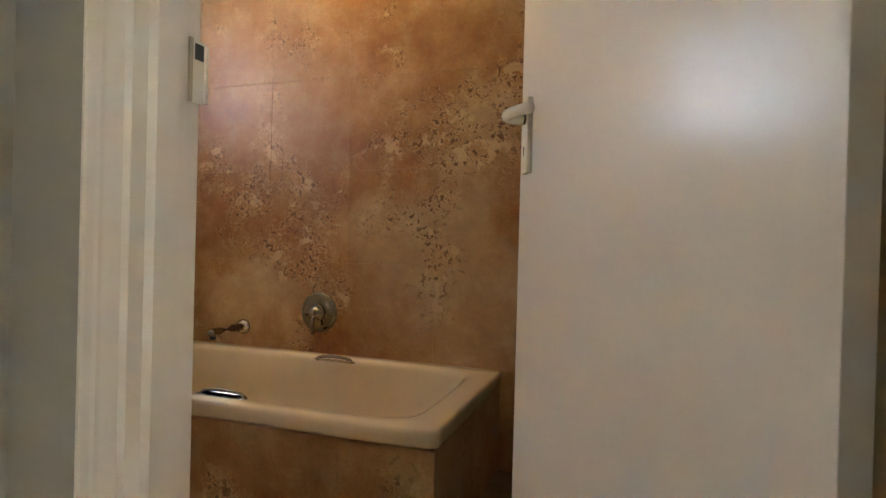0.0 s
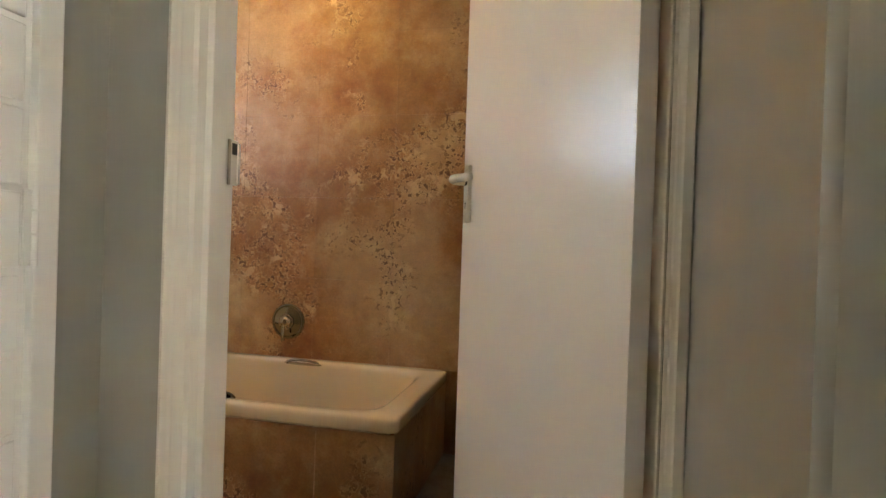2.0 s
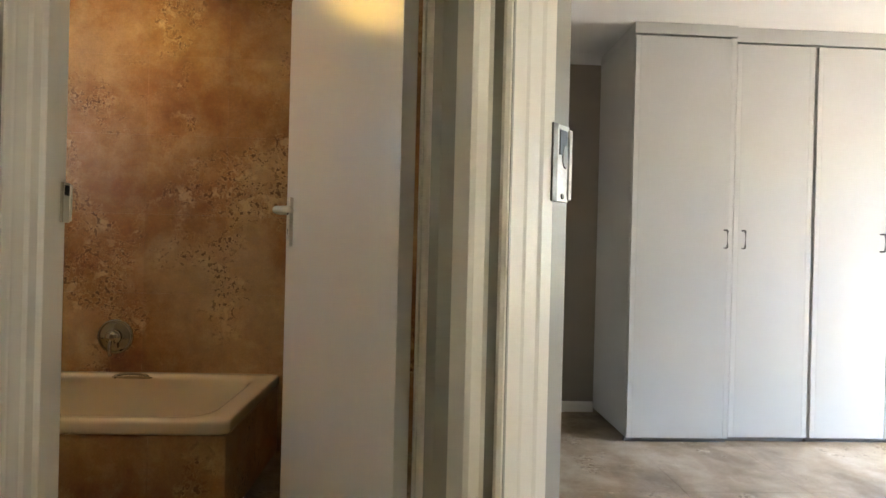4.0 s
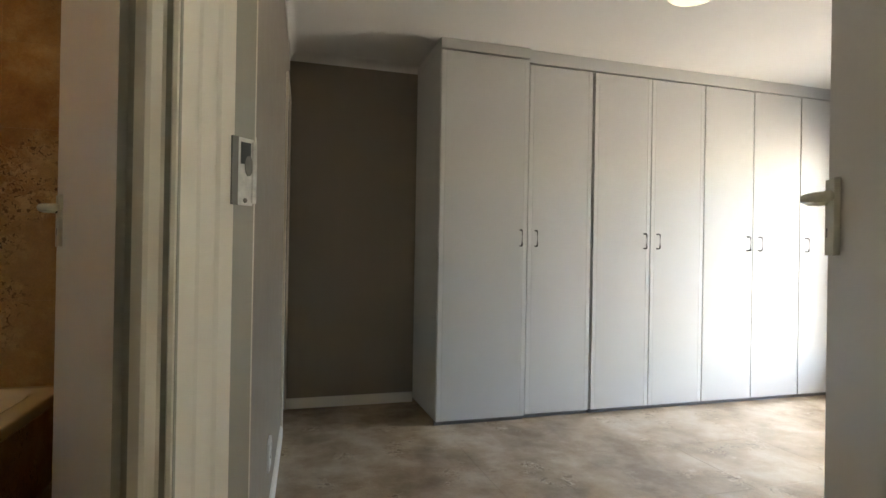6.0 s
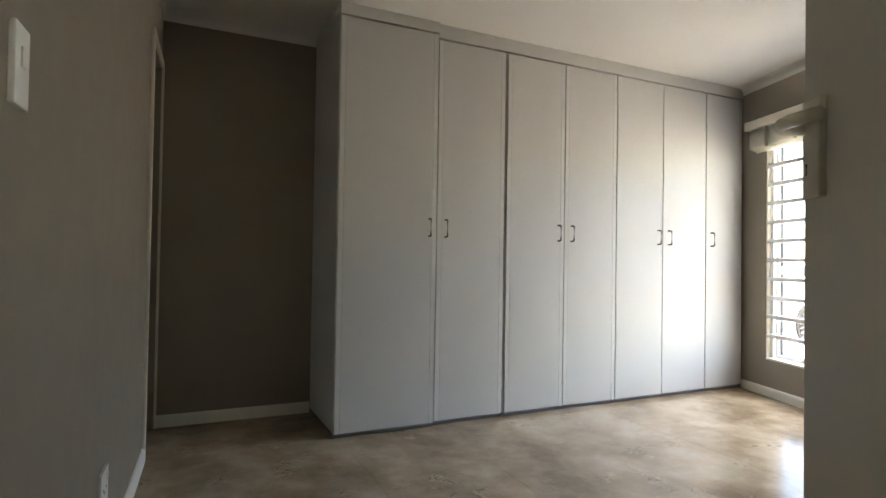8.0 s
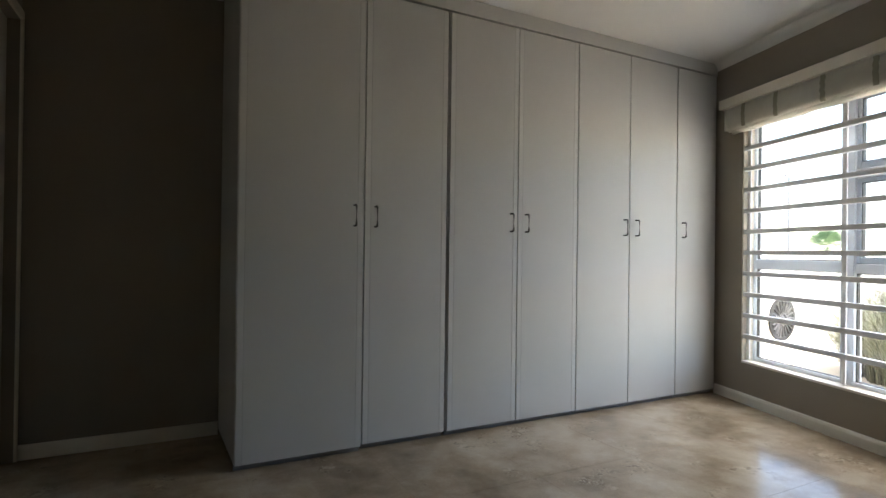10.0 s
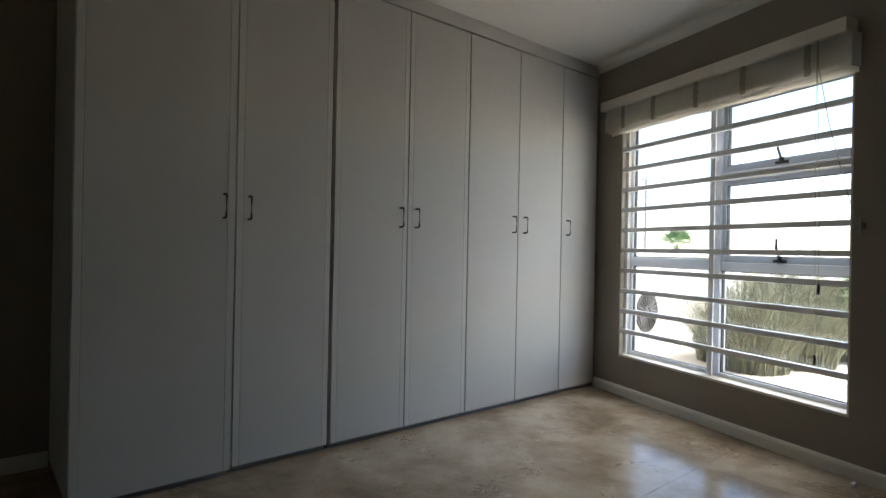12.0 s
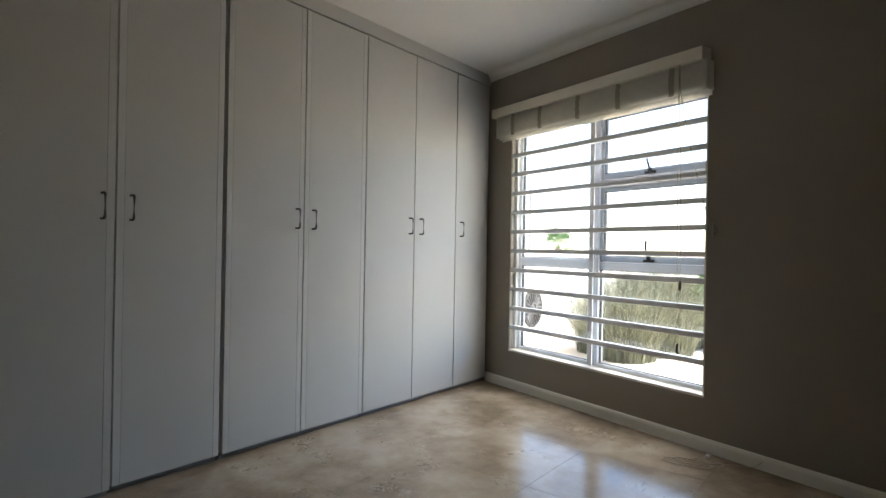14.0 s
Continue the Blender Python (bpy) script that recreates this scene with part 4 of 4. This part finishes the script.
def leafy(name, x, y, z, r, n, material, label, seed):
    rng = random.Random(seed)
    ob = thing(name, pose(x, y, GZ), label, "bush")
    bm = bmesh.new()
    for _ in range(n):
        d = Vector((rng.gauss(0, 1), rng.gauss(0, 1), rng.gauss(0, 0.8))).normalized() * r * rng.uniform(0.3, 1.0) ** 0.6
        c = Vector((0, 0, z)) + d
        u = Vector((rng.uniform(-1, 1), rng.uniform(-1, 1), rng.uniform(-0.4, 0.8))).normalized()
        v = u.cross(Vector((rng.uniform(-1, 1), rng.uniform(-1, 1), rng.uniform(-1, 1)))).normalized()
        L = rng.uniform(0.03, 0.07)
        bm.faces.new([bm.verts.new(c + q) for q in (-u * L, v * L * 0.4, u * L, -v * L * 0.4)])
    part("leaves", bm, material, ob)
    bm = bmesh.new()
    for k in range(6):
        a = k * 1.05
        rod(bm, (0, 0, -0.02), (0.5 * r * math.cos(a), 0.5 * r * math.sin(a), z), 0.014, 0.005, 6)
    part("branches", bm, M_BARK, ob)


leafy("green_bush", 6.15, -0.85, 0.62, 0.36, 900, M_GREEN, "bright green leafy bush beside the reeds", 11)
leafy("green_bush", 9.2, 3.0, 0.85, 0.40, 700, M_GREEN, "low green hedge bush behind the garden wall", 12)
leafy("green_bush", 10.2, 3.2, 0.88, 0.42, 700, M_GREEN, "low green hedge bush behind the garden wall", 13)
leafy("green_bush", 8.4, 2.8, 0.80, 0.40, 700, M_GREEN, "low green hedge bush behind the garden wall", 14)
fence = thing("timber_fence", pose(7.2, 0.2, GZ, 0, 0, -72), "brown vertical timber fence behind the shrubs", "fence")
for k in range(26):
    bm = B((k * 0.125 - 0.6, k * 0.125 - 0.48, 0, 0.022, 0, 0.80 + 0.012 * math.sin(k * 2.3)), bev=0.004)
    part("board", bm, M_TIMBER, fence)
for z in (0.2, 0.7):
    part("rail", B((-0.6, 2.65, 0.0225, 0.07, z, z + 0.07), bev=0.004), M_TIMBER, fence)

palm = thing("fan_palm", pose(18.5, 7.6, GZ), "fan palm with a rough trunk and stiff green fronds", "palm tree")
bm = bmesh.new()
pts = [(0.03 * math.sin(k), 0.02 * math.cos(k * 1.3), k * 0.190) for k in range(8)]
tube(bm, pts, 0.15, 14)
part("trunk", bm, M_BARK, palm)
rng = random.Random(21)
for k in range(22):
    bm = bmesh.new()
    az = k * 2.39996
    el = radians(84 - 4.6 * k)
    d = Vector((math.cos(az) * math.cos(el), math.sin(az) * math.cos(el), math.sin(el)))
    side = d.cross(Vector((0, 0, 1))).normalized()
    up = side.cross(d)
    o = Vector((0, 0, 1.36))
    rod(bm, o, o + d * 0.44, 0.012, 0.007, 5)
    c = o + d * 0.44
    for j in range(-8, 9):
        a = radians(j * 10.5)
        tip = c + (d * math.cos(a) + side * math.sin(a)) * (0.58 - 0.014 * abs(j)) - up * 0.03 * abs(j) * 0.3 - Vector((0, 0, 0.05 * rng.random()))
        w2 = (side * math.cos(a) - d * math.sin(a)) * 0.020
        mid = c + (tip - c) * 0.45
        bm.faces.new([bm.verts.new(q) for q in (c, mid + w2, tip, mid - w2)])
    part("frond", bm, M_PALM, palm)

pole = thing("street_pole", pose(19.6, 9.50, GZ), "slim grey street pole with a small cross arm", "street pole")
bm = bmesh.new()
rod(bm, (0, 0, 0), (0, 0, 4.30), 0.06, 0.045, 12)
part("shaft", bm, M_POLE, pole)
part("cross_arm", B((-0.25, 0.25, -0.04, 0.04, 4.12, 4.20), bev=0.01), M_POLE, pole)
